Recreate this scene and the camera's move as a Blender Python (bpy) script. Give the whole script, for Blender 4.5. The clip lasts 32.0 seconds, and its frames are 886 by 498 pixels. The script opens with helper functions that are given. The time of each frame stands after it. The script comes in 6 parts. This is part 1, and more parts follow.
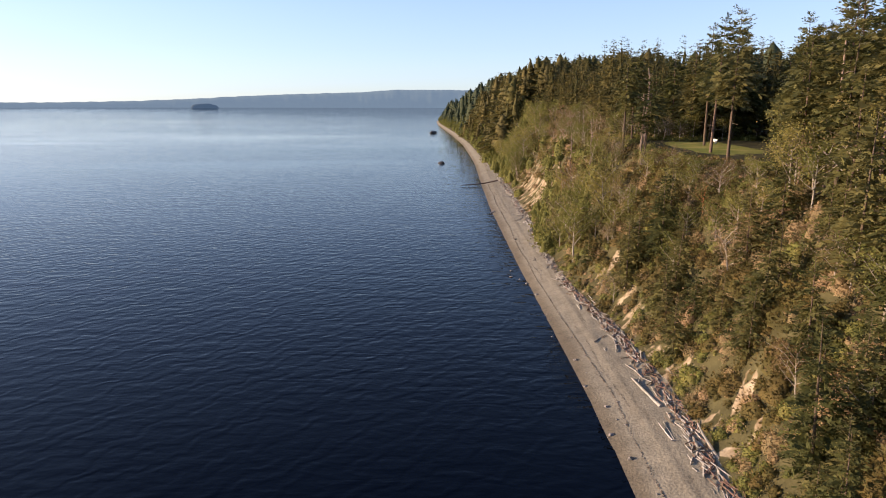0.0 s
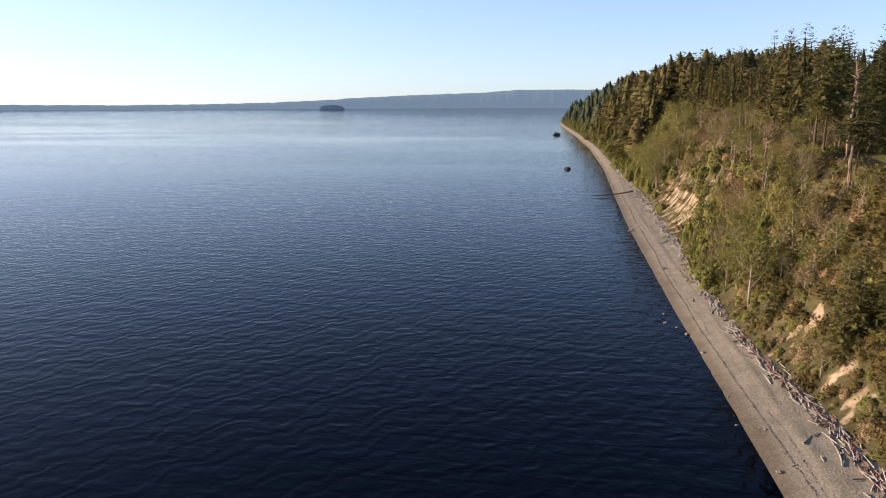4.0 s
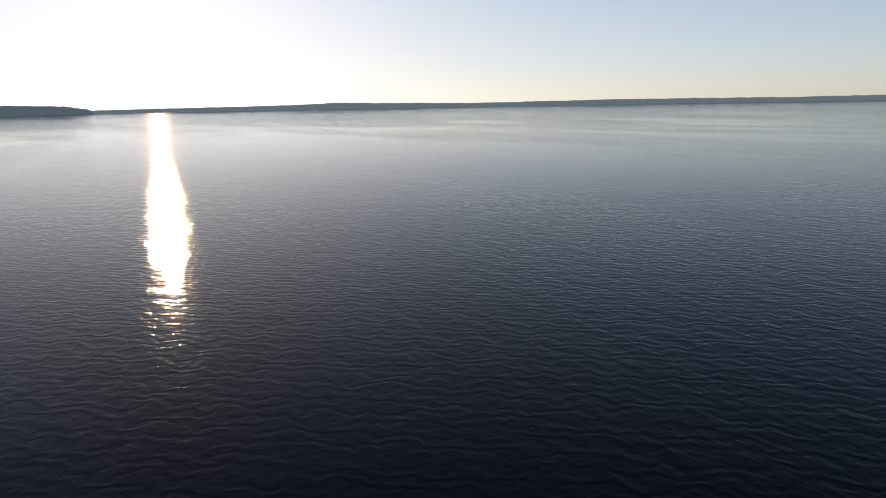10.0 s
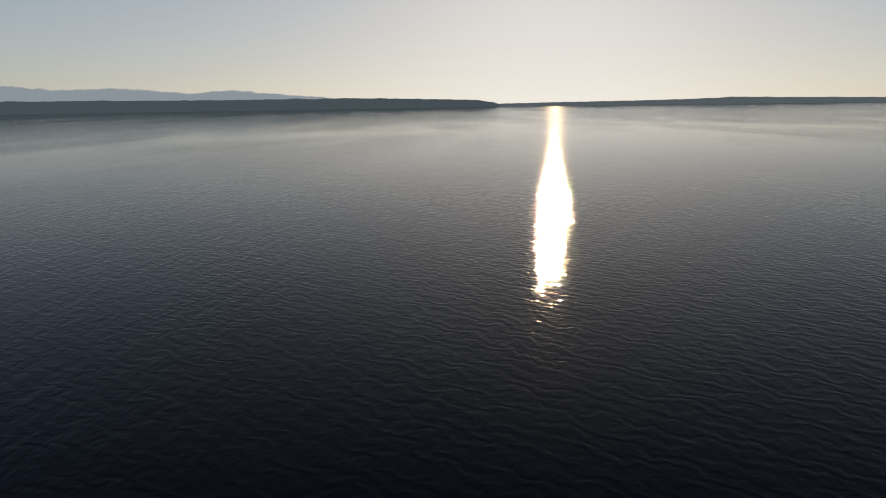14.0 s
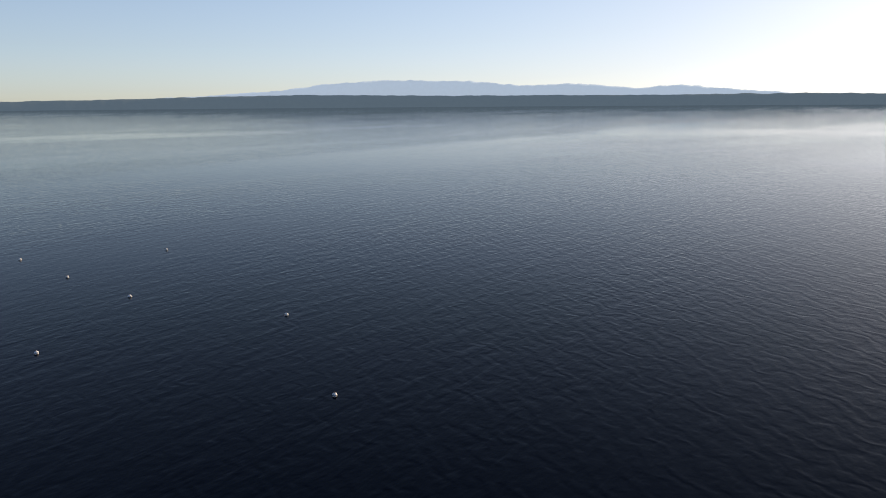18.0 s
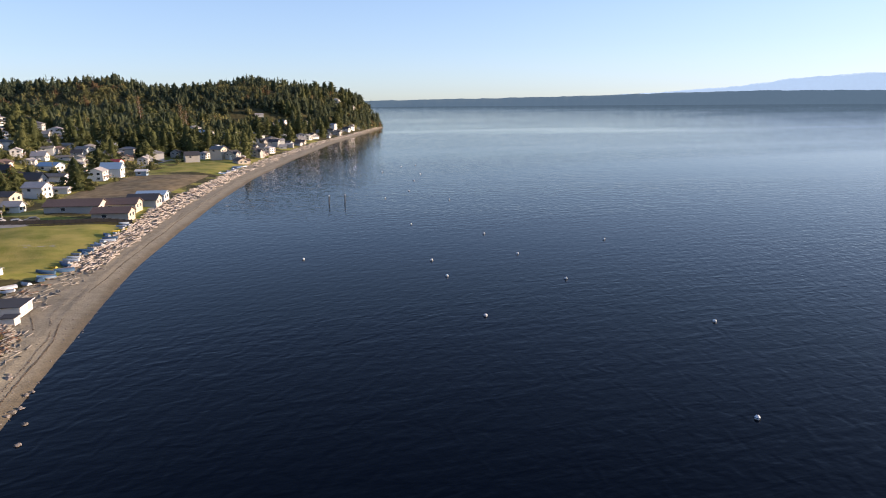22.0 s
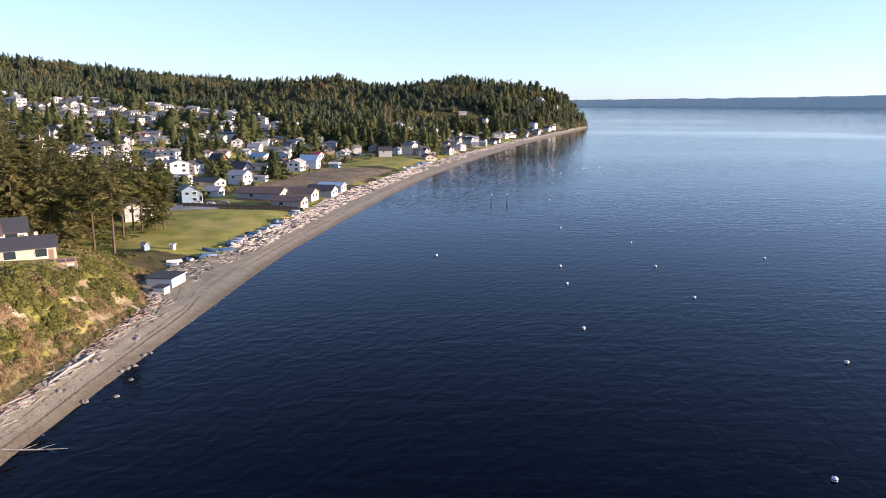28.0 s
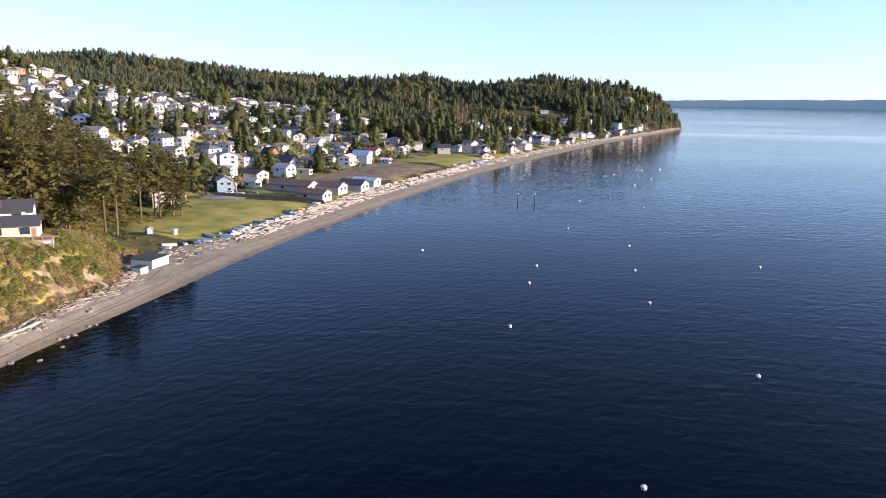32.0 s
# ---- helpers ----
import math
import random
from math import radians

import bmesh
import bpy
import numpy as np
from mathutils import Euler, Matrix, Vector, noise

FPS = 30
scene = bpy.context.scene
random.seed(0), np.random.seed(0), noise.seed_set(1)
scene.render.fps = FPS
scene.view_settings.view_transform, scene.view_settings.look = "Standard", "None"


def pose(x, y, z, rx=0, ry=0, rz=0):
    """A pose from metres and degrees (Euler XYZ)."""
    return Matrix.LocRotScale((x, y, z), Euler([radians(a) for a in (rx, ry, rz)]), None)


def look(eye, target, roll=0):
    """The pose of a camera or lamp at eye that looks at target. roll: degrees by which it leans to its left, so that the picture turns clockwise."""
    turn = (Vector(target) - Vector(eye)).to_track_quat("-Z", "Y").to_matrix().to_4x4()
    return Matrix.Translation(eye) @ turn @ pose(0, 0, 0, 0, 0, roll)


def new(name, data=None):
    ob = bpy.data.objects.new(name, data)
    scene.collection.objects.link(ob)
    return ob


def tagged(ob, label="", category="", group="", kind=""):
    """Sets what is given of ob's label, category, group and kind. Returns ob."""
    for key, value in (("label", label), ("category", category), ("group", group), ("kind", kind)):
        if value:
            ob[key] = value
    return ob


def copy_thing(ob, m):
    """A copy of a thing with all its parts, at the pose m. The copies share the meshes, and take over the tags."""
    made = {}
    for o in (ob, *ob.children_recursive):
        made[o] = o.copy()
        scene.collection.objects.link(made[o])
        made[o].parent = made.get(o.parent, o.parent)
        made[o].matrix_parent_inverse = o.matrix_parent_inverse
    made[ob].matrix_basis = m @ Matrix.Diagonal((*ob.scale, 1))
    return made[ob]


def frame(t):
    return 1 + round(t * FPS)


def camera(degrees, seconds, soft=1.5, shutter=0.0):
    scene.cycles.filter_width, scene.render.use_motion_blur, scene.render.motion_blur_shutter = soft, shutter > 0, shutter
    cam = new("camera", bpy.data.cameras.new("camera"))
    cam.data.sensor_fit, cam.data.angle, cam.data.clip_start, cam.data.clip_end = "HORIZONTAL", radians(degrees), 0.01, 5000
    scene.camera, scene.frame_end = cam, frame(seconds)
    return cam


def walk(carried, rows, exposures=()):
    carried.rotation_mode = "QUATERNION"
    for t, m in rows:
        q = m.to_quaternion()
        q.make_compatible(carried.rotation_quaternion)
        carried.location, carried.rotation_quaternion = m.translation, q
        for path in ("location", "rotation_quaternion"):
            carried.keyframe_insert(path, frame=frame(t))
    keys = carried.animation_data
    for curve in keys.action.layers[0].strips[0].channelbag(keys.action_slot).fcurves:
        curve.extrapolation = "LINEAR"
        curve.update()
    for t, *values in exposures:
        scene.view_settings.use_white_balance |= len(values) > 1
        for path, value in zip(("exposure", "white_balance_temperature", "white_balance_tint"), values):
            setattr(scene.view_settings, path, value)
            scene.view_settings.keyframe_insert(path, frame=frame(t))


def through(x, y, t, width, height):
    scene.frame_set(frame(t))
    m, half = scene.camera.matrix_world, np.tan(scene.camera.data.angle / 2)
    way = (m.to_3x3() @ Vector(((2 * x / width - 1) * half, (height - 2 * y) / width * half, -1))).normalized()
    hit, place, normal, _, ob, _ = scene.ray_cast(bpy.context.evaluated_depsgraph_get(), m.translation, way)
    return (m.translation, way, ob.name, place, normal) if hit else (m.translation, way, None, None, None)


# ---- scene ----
cam = camera(64.8, 32.0, soft=1.0, shutter=0.2)

# seconds, x, y, z, heading to the left of +y, pitch, roll
PATH = [
    (0, 0.00, 0.00, 38.00, -0.000, -11.727, 0.10),
    (0.5, -0.28, 3.88, 37.95, 0.338, -11.715, 0.14),
    (1, -0.60, 7.84, 37.89, 0.643, -11.722, 0.17),
    (1.5, -1.00, 11.71, 37.86, 2.012, -11.702, 0.14),
    (2, -1.31, 15.51, 37.86, 4.893, -11.699, 0.11),
    (2.5, -1.70, 18.90, 37.97, 7.100, -11.695, 0.10),
    (4.5, -4.75, 28.70, 39.16, 12.076, -11.728, -0.34),
    (5, -5.65, 31.29, 39.36, 16.123, -11.716, -0.46),
    (5.5, -6.26, 33.90, 39.51, 20.597, -11.721, -0.57),
    (6, -7.39, 36.70, 39.63, 25.096, -11.705, -0.59),
    (6.5, -8.16, 39.44, 39.73, 29.312, -11.723, -0.55),
    (7, -8.79, 42.07, 39.80, 31.606, -11.738, -0.53),
    (7.5, -9.29, 44.58, 39.84, 35.427, -11.745, -0.51),
    (8, -9.67, 46.96, 39.85, 40.824, -11.757, -0.52),
    (8.5, -9.96, 49.22, 39.86, 47.057, -11.762, -0.57),
    (9, -10.15, 51.36, 39.84, 52.097, -11.843, -0.74),
    (9.5, -10.26, 53.36, 39.82, 56.422, -11.825, -0.89),
    (10, -10.31, 55.22, 39.80, 60.508, -11.784, -1.02),
    (10.5, -10.30, 56.94, 39.76, 64.227, -11.761, -0.98),
    (11, -10.25, 58.52, 39.72, 68.045, -11.744, -0.95),
    (11.5, -10.16, 59.96, 39.68, 72.495, -11.731, -0.95),
    (12, -10.06, 61.24, 39.64, 76.731, -11.718, -0.99),
    (12.5, -9.95, 62.37, 39.60, 80.329, -11.731, -0.98),
    (13, -9.85, 63.33, 39.55, 83.939, -11.749, -0.95),
    (13.5, -9.77, 64.14, 39.51, 86.905, -11.758, -0.89),
    (14, -9.71, 64.78, 39.47, 91.313, -11.767, -0.83),
    (14.5, -9.70, 65.25, 39.44, 95.521, -11.779, -0.77),
    (15.5, -9.83, 65.68, 39.38, 103.796, -11.779, -0.62),
    (16.5, -10.27, 65.38, 39.36, 112.727, -11.780, -0.55),
    (17, -10.64, 64.95, 39.37, 117.755, -11.798, -0.48),
    (17.5, -10.91, 64.63, 39.37, 121.708, -11.836, -0.43),
    (18, -11.12, 64.47, 39.35, 125.901, -11.823, -0.42),
    (18.5, -11.05, 64.35, 39.31, 130.924, -11.743, -0.45),
    (19, -11.28, 64.24, 39.25, 136.378, -11.692, -0.45),
    (19.5, -11.32, 64.28, 39.17, 141.715, -11.679, -0.39),
    (20, -11.21, 64.35, 39.13, 146.419, -11.699, -0.33),
    (20.5, -11.19, 64.22, 39.09, 150.612, -11.735, -0.26),
    (21, -11.31, 64.13, 39.09, 153.378, -11.765, -0.26),
    (21.5, -11.53, 63.99, 39.12, 156.629, -11.852, -0.32),
    (22, -11.68, 63.98, 39.17, 161.219, -11.862, -0.44),
    (22.5, -11.71, 63.90, 39.24, 164.594, -11.876, -0.44),
    (23, -11.52, 63.95, 39.31, 167.224, -11.886, -0.38),
    (23.5, -11.56, 64.00, 39.37, 169.004, -11.896, -0.42),
    (24, -11.86, 64.20, 39.42, 170.707, -11.892, -0.40),
    (24.5, -12.78, 64.24, 39.47, 170.950, -11.881, -0.36),
    (26.5, -21.32, 65.69, 39.68, 174.011, -11.930, -0.06),
    (27, -24.36, 66.11, 39.78, 175.116, -11.942, 0.02),
    (27.5, -27.61, 66.50, 39.83, 176.796, -11.921, 0.05),
    (28, -31.05, 66.98, 39.87, 178.505, -11.931, 0.14),
    (28.5, -34.33, 67.30, 39.89, 179.924, -11.970, 0.21),
    (29, -38.02, 67.71, 39.89, 181.303, -12.014, 0.28),
    (29.5, -41.75, 67.85, 39.92, 182.331, -12.042, 0.36),
    (30, -45.58, 68.18, 39.96, 183.264, -12.063, 0.48),
    (30.5, -49.40, 68.65, 40.07, 184.082, -12.089, 0.63),
    (31, -53.28, 68.85, 40.14, 184.934, -12.123, 0.75),
    (31.5, -57.44, 68.83, 40.12, 185.891, -12.148, 0.81),
    (32, -61.83, 68.63, 40.02, 186.975, -12.131, 0.76),
]


def aim(x, y, z, yaw, pitch, roll):
    a, p = radians(yaw), radians(pitch)
    ahead = Vector((-math.sin(a) * math.cos(p), math.cos(a) * math.cos(p), math.sin(p)))
    return look((x, y, z), Vector((x, y, z)) + 10 * ahead, roll)


EXPOSURES = [(0, 0.48, 5450, 19), (5, 0.36, 5350, 18), (7, 0.16, 5400, 17), (9, -0.05, 5800, 16), (11, -0.58, 6350, 14), (13, -0.85, 6600, 13), (15, -0.78, 6350, 13), (17, -0.36, 6000, 14), (18.5, 0.02, 5800, 15), (20, 0.12, 5600, 16), (23, 0.42, 5250, 18), (28, 0.62, 5050, 20), (32, 0.74, 5000, 20)]
walk(cam, [(t, aim(*p)) for t, *p in PATH], EXPOSURES)

# ---- light: low sun over the water, clear sky ----
SUN_YAW, SUN_UP = 82.2, 9.0
world = bpy.data.worlds.new("sky")
scene.world = world
world.use_nodes = True
wn = world.node_tree.nodes
sky = wn.new("ShaderNodeTexSky")
sky.sky_type = "NISHITA"
sky.sun_disc = False
sky.sun_elevation = radians(SUN_UP)
sky.sun_rotation = radians(-SUN_YAW)
sky.altitude = 30
sky.air_density, sky.dust_density, sky.ozone_density = 0.8, 0.35, 1.8
wn["Background"].inputs[1].default_value = 0.278
# the sky's bright range is compressed: towards the sun it brightens less and less
pale = wn.new("ShaderNodeHueSaturation")
pale.inputs["Hue"].default_value, pale.inputs["Saturation"].default_value = 0.508, 0.87
share, rolloff = wn.new("ShaderNodeVectorMath"), wn.new("ShaderNodeVectorMath")
share.operation, rolloff.operation = "MULTIPLY_ADD", "DIVIDE"
share.inputs[1].default_value, share.inputs[2].default_value = (0.165, 0.165, 0.165), (1, 1, 1)
for a, b in ((sky.outputs[0], pale.inputs["Color"]), (pale.outputs[0], share.inputs[0]), (pale.outputs[0], rolloff.inputs[0]), (share.outputs[0], rolloff.inputs[1]), (rolloff.outputs[0], wn["Background"].inputs[0])):
    world.node_tree.links.new(a, b)
sun_data = bpy.data.lights.new("sun", "SUN")
sun_data.energy, sun_data.angle, sun_data.color = 8.8, radians(0.6), (1.0, 0.69, 0.38)
sun = new("sun", sun_data)
sa, se = radians(SUN_YAW), radians(SUN_UP)
sun.matrix_world = look((0, 0, 0), (math.sin(sa) * math.cos(se), -math.cos(sa) * math.cos(se), -math.sin(se)))


# ---- materials ----
def material(name, base, rough=0.8, spread=0.25, scale=3.0, second=None, bump=0.0, bump_scale=8.0, rnd=0.0, metal=0.0, spec=0.3, coord="Object", island=False):
    """A surface of a base colour with two scales of variation, fine relief and, by rnd, a shade of its own for each object."""
    m = bpy.data.materials.new(name)
    m.use_nodes = True
    n, l = m.node_tree.nodes, m.node_tree.links
    p = n["Principled BSDF"]
    p.inputs["Roughness"].default_value = rough
    p.inputs["Metallic"].default_value = metal
    p.inputs["Specular IOR Level"].default_value = spec
    tc = n.new("ShaderNodeTexCoord")
    a = n.new("ShaderNodeTexNoise")
    a.inputs["Scale"].default_value, a.inputs["Detail"].default_value = scale, 5
    l.new(tc.outputs[coord], a.inputs["Vector"])
    b = n.new("ShaderNodeTexNoise")
    b.inputs["Scale"].default_value, b.inputs["Detail"].default_value = scale * 0.13, 3
    l.new(tc.outputs[coord], b.inputs["Vector"])
    ramp = n.new("ShaderNodeValToRGB")
    other = second or tuple(c * (1 - spread) for c in base)
    ramp.color_ramp.elements[0].position, ramp.color_ramp.elements[1].position = 0.32, 0.68
    ramp.color_ramp.elements[0].color = (*other, 1)
    ramp.color_ramp.elements[1].color = (*base, 1)
    mix = n.new("ShaderNodeMath")
    mix.operation = "MULTIPLY_ADD"
    mix.inputs[1].default_value = 0.6
    half = n.new("ShaderNodeMath")
    half.operation = "MULTIPLY"
    half.inputs[1].default_value = 0.4
    l.new(b.outputs[0], half.inputs[0])
    l.new(a.outputs[0], mix.inputs[0])
    l.new(half.outputs[0], mix.inputs[2])
    l.new(mix.outputs[0], ramp.inputs[0])
    colour = ramp.outputs[0]
    if rnd:
        info = n.new("ShaderNodeNewGeometry") if island else n.new("ShaderNodeObjectInfo")
        hsv = n.new("ShaderNodeHueSaturation")
        vary = n.new("ShaderNodeMapRange")
        vary.inputs["To Min"].default_value, vary.inputs["To Max"].default_value = 1 - rnd, 1 + rnd
        hue = n.new("ShaderNodeMapRange")
        hue.inputs["To Min"].default_value, hue.inputs["To Max"].default_value = 0.5 + rnd * 0.06, 0.5 - rnd * 0.06
        source = info.outputs["Random Per Island"] if island else info.outputs["Random"]
        l.new(source, vary.inputs[0])
        l.new(source, hue.inputs[0])
        l.new(vary.outputs[0], hsv.inputs["Value"])
        l.new(hue.outputs[0], hsv.inputs["Hue"])
        l.new(colour, hsv.inputs["Color"])
        colour = hsv.outputs[0]
    l.new(colour, p.inputs["Base Color"])
    if bump:
        c = n.new("ShaderNodeTexNoise")
        c.inputs["Scale"].default_value, c.inputs["Detail"].default_value = bump_scale, 4
        l.new(tc.outputs[coord], c.inputs["Vector"])
        bp = n.new("ShaderNodeBump")
        bp.inputs["Strength"].default_value, bp.inputs["Distance"].default_value = 0.8, bump
        l.new(c.outputs[0], bp.inputs["Height"])
        l.new(bp.outputs[0], p.inputs["Normal"])
    return m


def leaf_material(name, base, second, rnd=0.35, through=0.35, island=False, gaps=0.0, fineness=2.6, scale=0.6):
    m = material(name, base, 0.75, scale=scale, second=second, rnd=rnd, spec=0.15, island=island)
    n, l = m.node_tree.nodes, m.node_tree.links
    p = n["Principled BSDF"]
    tr = n.new("ShaderNodeBsdfTranslucent")
    mix = n.new("ShaderNodeMixShader")
    mix.inputs[0].default_value = through
    l.new(p.inputs["Base Color"].links[0].from_socket, tr.inputs[0])
    l.new(p.outputs[0], mix.inputs[1])
    l.new(tr.outputs[0], mix.inputs[2])
    out = mix.outputs[0]
    if gaps:
        # needles stand apart: the sprays are ragged and let light through
        fine = n.new("ShaderNodeTexNoise")
        fine.inputs["Scale"].default_value, fine.inputs["Detail"].default_value = fineness, 3
        l.new(n["Texture Coordinate"].outputs["Object"], fine.inputs["Vector"])
        cut = n.new("ShaderNodeMath")
        cut.operation = "LESS_THAN"
        cut.inputs[1].default_value = gaps
        l.new(fine.outputs[0], cut.inputs[0])
        clear, ragged = n.new("ShaderNodeBsdfTransparent"), n.new("ShaderNodeMixShader")
        l.new(cut.outputs[0], ragged.inputs[0])
        l.new(out, ragged.inputs[1])
        l.new(clear.outputs[0], ragged.inputs[2])
        out = ragged.outputs[0]
    l.new(out, n["Material Output"].inputs[0])
    return m


M_BARK = material("fir_bark", (0.13, 0.092, 0.063), 0.9, scale=2.5, bump=0.05, rnd=0.2)
M_PALE_BARK = material("pale_bark", (0.36, 0.31, 0.25), 0.9, scale=2.5, bump=0.02, rnd=0.2)
M_SNAG = material("weathered_dead_wood", (0.27, 0.2, 0.15), 0.9, scale=2.5, bump=0.03, rnd=0.25)
M_RED_BARK = material("red_bark", (0.36, 0.13, 0.05), 0.7, scale=2.0, rnd=0.2)
M_FIR = leaf_material("fir_needles", (0.16, 0.15, 0.042), (0.06, 0.066, 0.023), rnd=0.4, gaps=0.43, fineness=4.5)
M_WOODS = leaf_material("woodland_needles", (0.16, 0.135, 0.038), (0.045, 0.047, 0.019), rnd=0.25, island=True, gaps=0.4, fineness=3.5, scale=0.25)
# far woods: distance haze is mixed into the needle colour as a bluer green
M_FIR_FAR = leaf_material("far_fir_needles_hazed", base=(0.11, 0.128, 0.064), second=(0.062, 0.078, 0.048), through=0.5, rnd=0.12, island=True, scale=0.2)
M_TOWN_FIR = leaf_material("town_fir_needles", (0.105, 0.115, 0.038), (0.045, 0.055, 0.022), rnd=0.2, gaps=0.4, fineness=2.5, island=True, scale=0.15)
M_BUD = leaf_material("budding_leaves", (0.245, 0.232, 0.055), (0.14, 0.132, 0.037), rnd=0.35, gaps=0.42, fineness=3.5)
M_HILL_BUD = leaf_material("hillside_spring_leaves", (0.2, 0.19, 0.07), (0.11, 0.11, 0.046), rnd=0.22, gaps=0.42, fineness=2.5, island=True, scale=0.2)
M_RUSSET = leaf_material("russet_twigs", (0.23, 0.145, 0.07), (0.14, 0.1, 0.05), rnd=0.3, gaps=0.45, fineness=6.0)
M_TWIG = leaf_material("tan_bare_twigs", (0.3, 0.22, 0.12), (0.19, 0.145, 0.08), rnd=0.25, gaps=0.5, fineness=7.0)
M_SHRUB = leaf_material("shrub_leaves", (0.215, 0.208, 0.05), (0.095, 0.098, 0.028), rnd=0.25, island=True, gaps=0.42, fineness=6.0)
M_UNDER = leaf_material("woodland_undergrowth", (0.15, 0.115, 0.032), (0.06, 0.052, 0.018), rnd=0.3, island=True, gaps=0.42, fineness=7.0)
M_DRY_SHRUB = leaf_material("dry_shrub", (0.33, 0.24, 0.12), (0.19, 0.14, 0.07), rnd=0.25, island=True, gaps=0.46, fineness=7.0)
M_LOG = material("bleached_log", (0.4, 0.365, 0.315), 0.9, scale=1.5, spread=0.55, bump=0.02, bump_scale=5, rnd=0.45)
M_DEBRIS = material("dark_driftwood", (0.2, 0.13, 0.085), 0.9, scale=1.5, spread=0.5, rnd=0.4, island=True)
M_ROCK = material("beach_rock", (0.24, 0.215, 0.19), 0.85, scale=2.0, spread=0.4, bump=0.05, bump_scale=4, rnd=0.3)
M_DARK_ROCK = material("wet_rock", (0.05, 0.047, 0.042), 0.5, scale=1.0, bump=0.1, bump_scale=2)
M_WHITE = material("white_paint", (0.68, 0.67, 0.64), 0.6, scale=0.8, spread=0.08)
M_SIDING = material("house_siding", (0.6, 0.58, 0.54), 0.7, scale=0.6, spread=0.1, rnd=0.36)
M_FAR_SIDING = material("distant_house_siding", (0.6, 0.58, 0.54), 0.7, scale=0.6, spread=0.1, rnd=0.36, island=True)
M_FAR_ROOF = material("distant_shingles", (0.3, 0.285, 0.27), 0.85, scale=1.2, spread=0.25, rnd=0.55, island=True)
M_GREY_WALL = material("grey_siding", (0.42, 0.4, 0.37), 0.75, scale=0.7, spread=0.15, rnd=0.1)
M_BEIGE = material("beige_siding", (0.52, 0.45, 0.36), 0.75, scale=0.7, spread=0.12)
M_ORANGE = material("cedar_wall", (0.42, 0.15, 0.06), 0.75, scale=0.9, spread=0.25)
M_BLUE_WALL = material("blue_siding", (0.22, 0.3, 0.38), 0.75, scale=0.9, spread=0.15)
M_ROOF = material("grey_shingles", (0.3, 0.285, 0.27), 0.85, scale=1.2, spread=0.25, rnd=0.5)
M_DARK_ROOF = material("dark_shingles", (0.06, 0.06, 0.065), 0.8, scale=1.2, spread=0.2)
M_BROWN_ROOF = material("brown_shingles", (0.14, 0.1, 0.085), 0.85, scale=1.2, spread=0.2)
M_RED_ROOF = material("red_metal_roof", (0.4, 0.07, 0.06), 0.5, scale=1.0, spread=0.15)
M_BLUE_ROOF = material("blue_metal_roof", (0.3, 0.4, 0.5), 0.45, scale=1.0, spread=0.1)
M_GLASS = material("window_glass", (0.03, 0.04, 0.05), 0.08, spread=0.1, spec=0.6)
M_WOOD = material("deck_wood", (0.27, 0.18, 0.12), 0.8, scale=2.0, spread=0.3, rnd=0.2)
M_CONCRETE = material("concrete", (0.45, 0.43, 0.39), 0.85, scale=0.8, spread=0.2, bump=0.01)
M_PILE = material("creosote_pile", (0.08, 0.07, 0.06), 0.85, scale=2.0, spread=0.3)
M_WRACK = material("dry_seaweed", (0.13, 0.105, 0.08), 0.9, scale=3.0, spread=0.4)
M_BUOY = material("buoy_shell", (0.78, 0.77, 0.74), 0.45, scale=2.0, spread=0.1)
M_HULL = material("boat_hull", (0.4, 0.43, 0.46), 0.45, scale=1.0, spread=0.15, rnd=0.5)
M_BLUE = material("blue_tarp", (0.07, 0.13, 0.22), 0.5, scale=1.5, spread=0.2)
M_YELLOW = material("yellow_plastic", (0.7, 0.5, 0.04), 0.5, scale=1.5, spread=0.1)
M_PINK = material("pink_plastic", (0.7, 0.08, 0.12), 0.5, scale=1.5, spread=0.1)
M_CAR = material("car_paint", (0.3, 0.3, 0.32), 0.3, scale=1.0, spread=0.05, rnd=0.8, spec=0.5)
M_TYRE = material("tyre_rubber", (0.02, 0.02, 0.02), 0.8, scale=3.0)


# Distance haze is put into the surface: a bluish emission of strength glow.
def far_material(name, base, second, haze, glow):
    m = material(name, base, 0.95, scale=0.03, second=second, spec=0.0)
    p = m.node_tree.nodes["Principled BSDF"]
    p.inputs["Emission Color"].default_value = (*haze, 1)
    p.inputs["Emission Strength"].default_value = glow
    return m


# each backdrop carries its own painted haze, palest on the mountains
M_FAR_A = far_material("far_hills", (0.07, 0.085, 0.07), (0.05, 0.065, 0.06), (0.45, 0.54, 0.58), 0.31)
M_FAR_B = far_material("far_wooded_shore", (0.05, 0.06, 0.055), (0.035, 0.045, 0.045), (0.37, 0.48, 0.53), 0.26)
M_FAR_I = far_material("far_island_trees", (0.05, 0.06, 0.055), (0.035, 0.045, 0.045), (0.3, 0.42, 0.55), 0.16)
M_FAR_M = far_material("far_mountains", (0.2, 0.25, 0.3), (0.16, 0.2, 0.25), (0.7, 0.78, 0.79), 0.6)


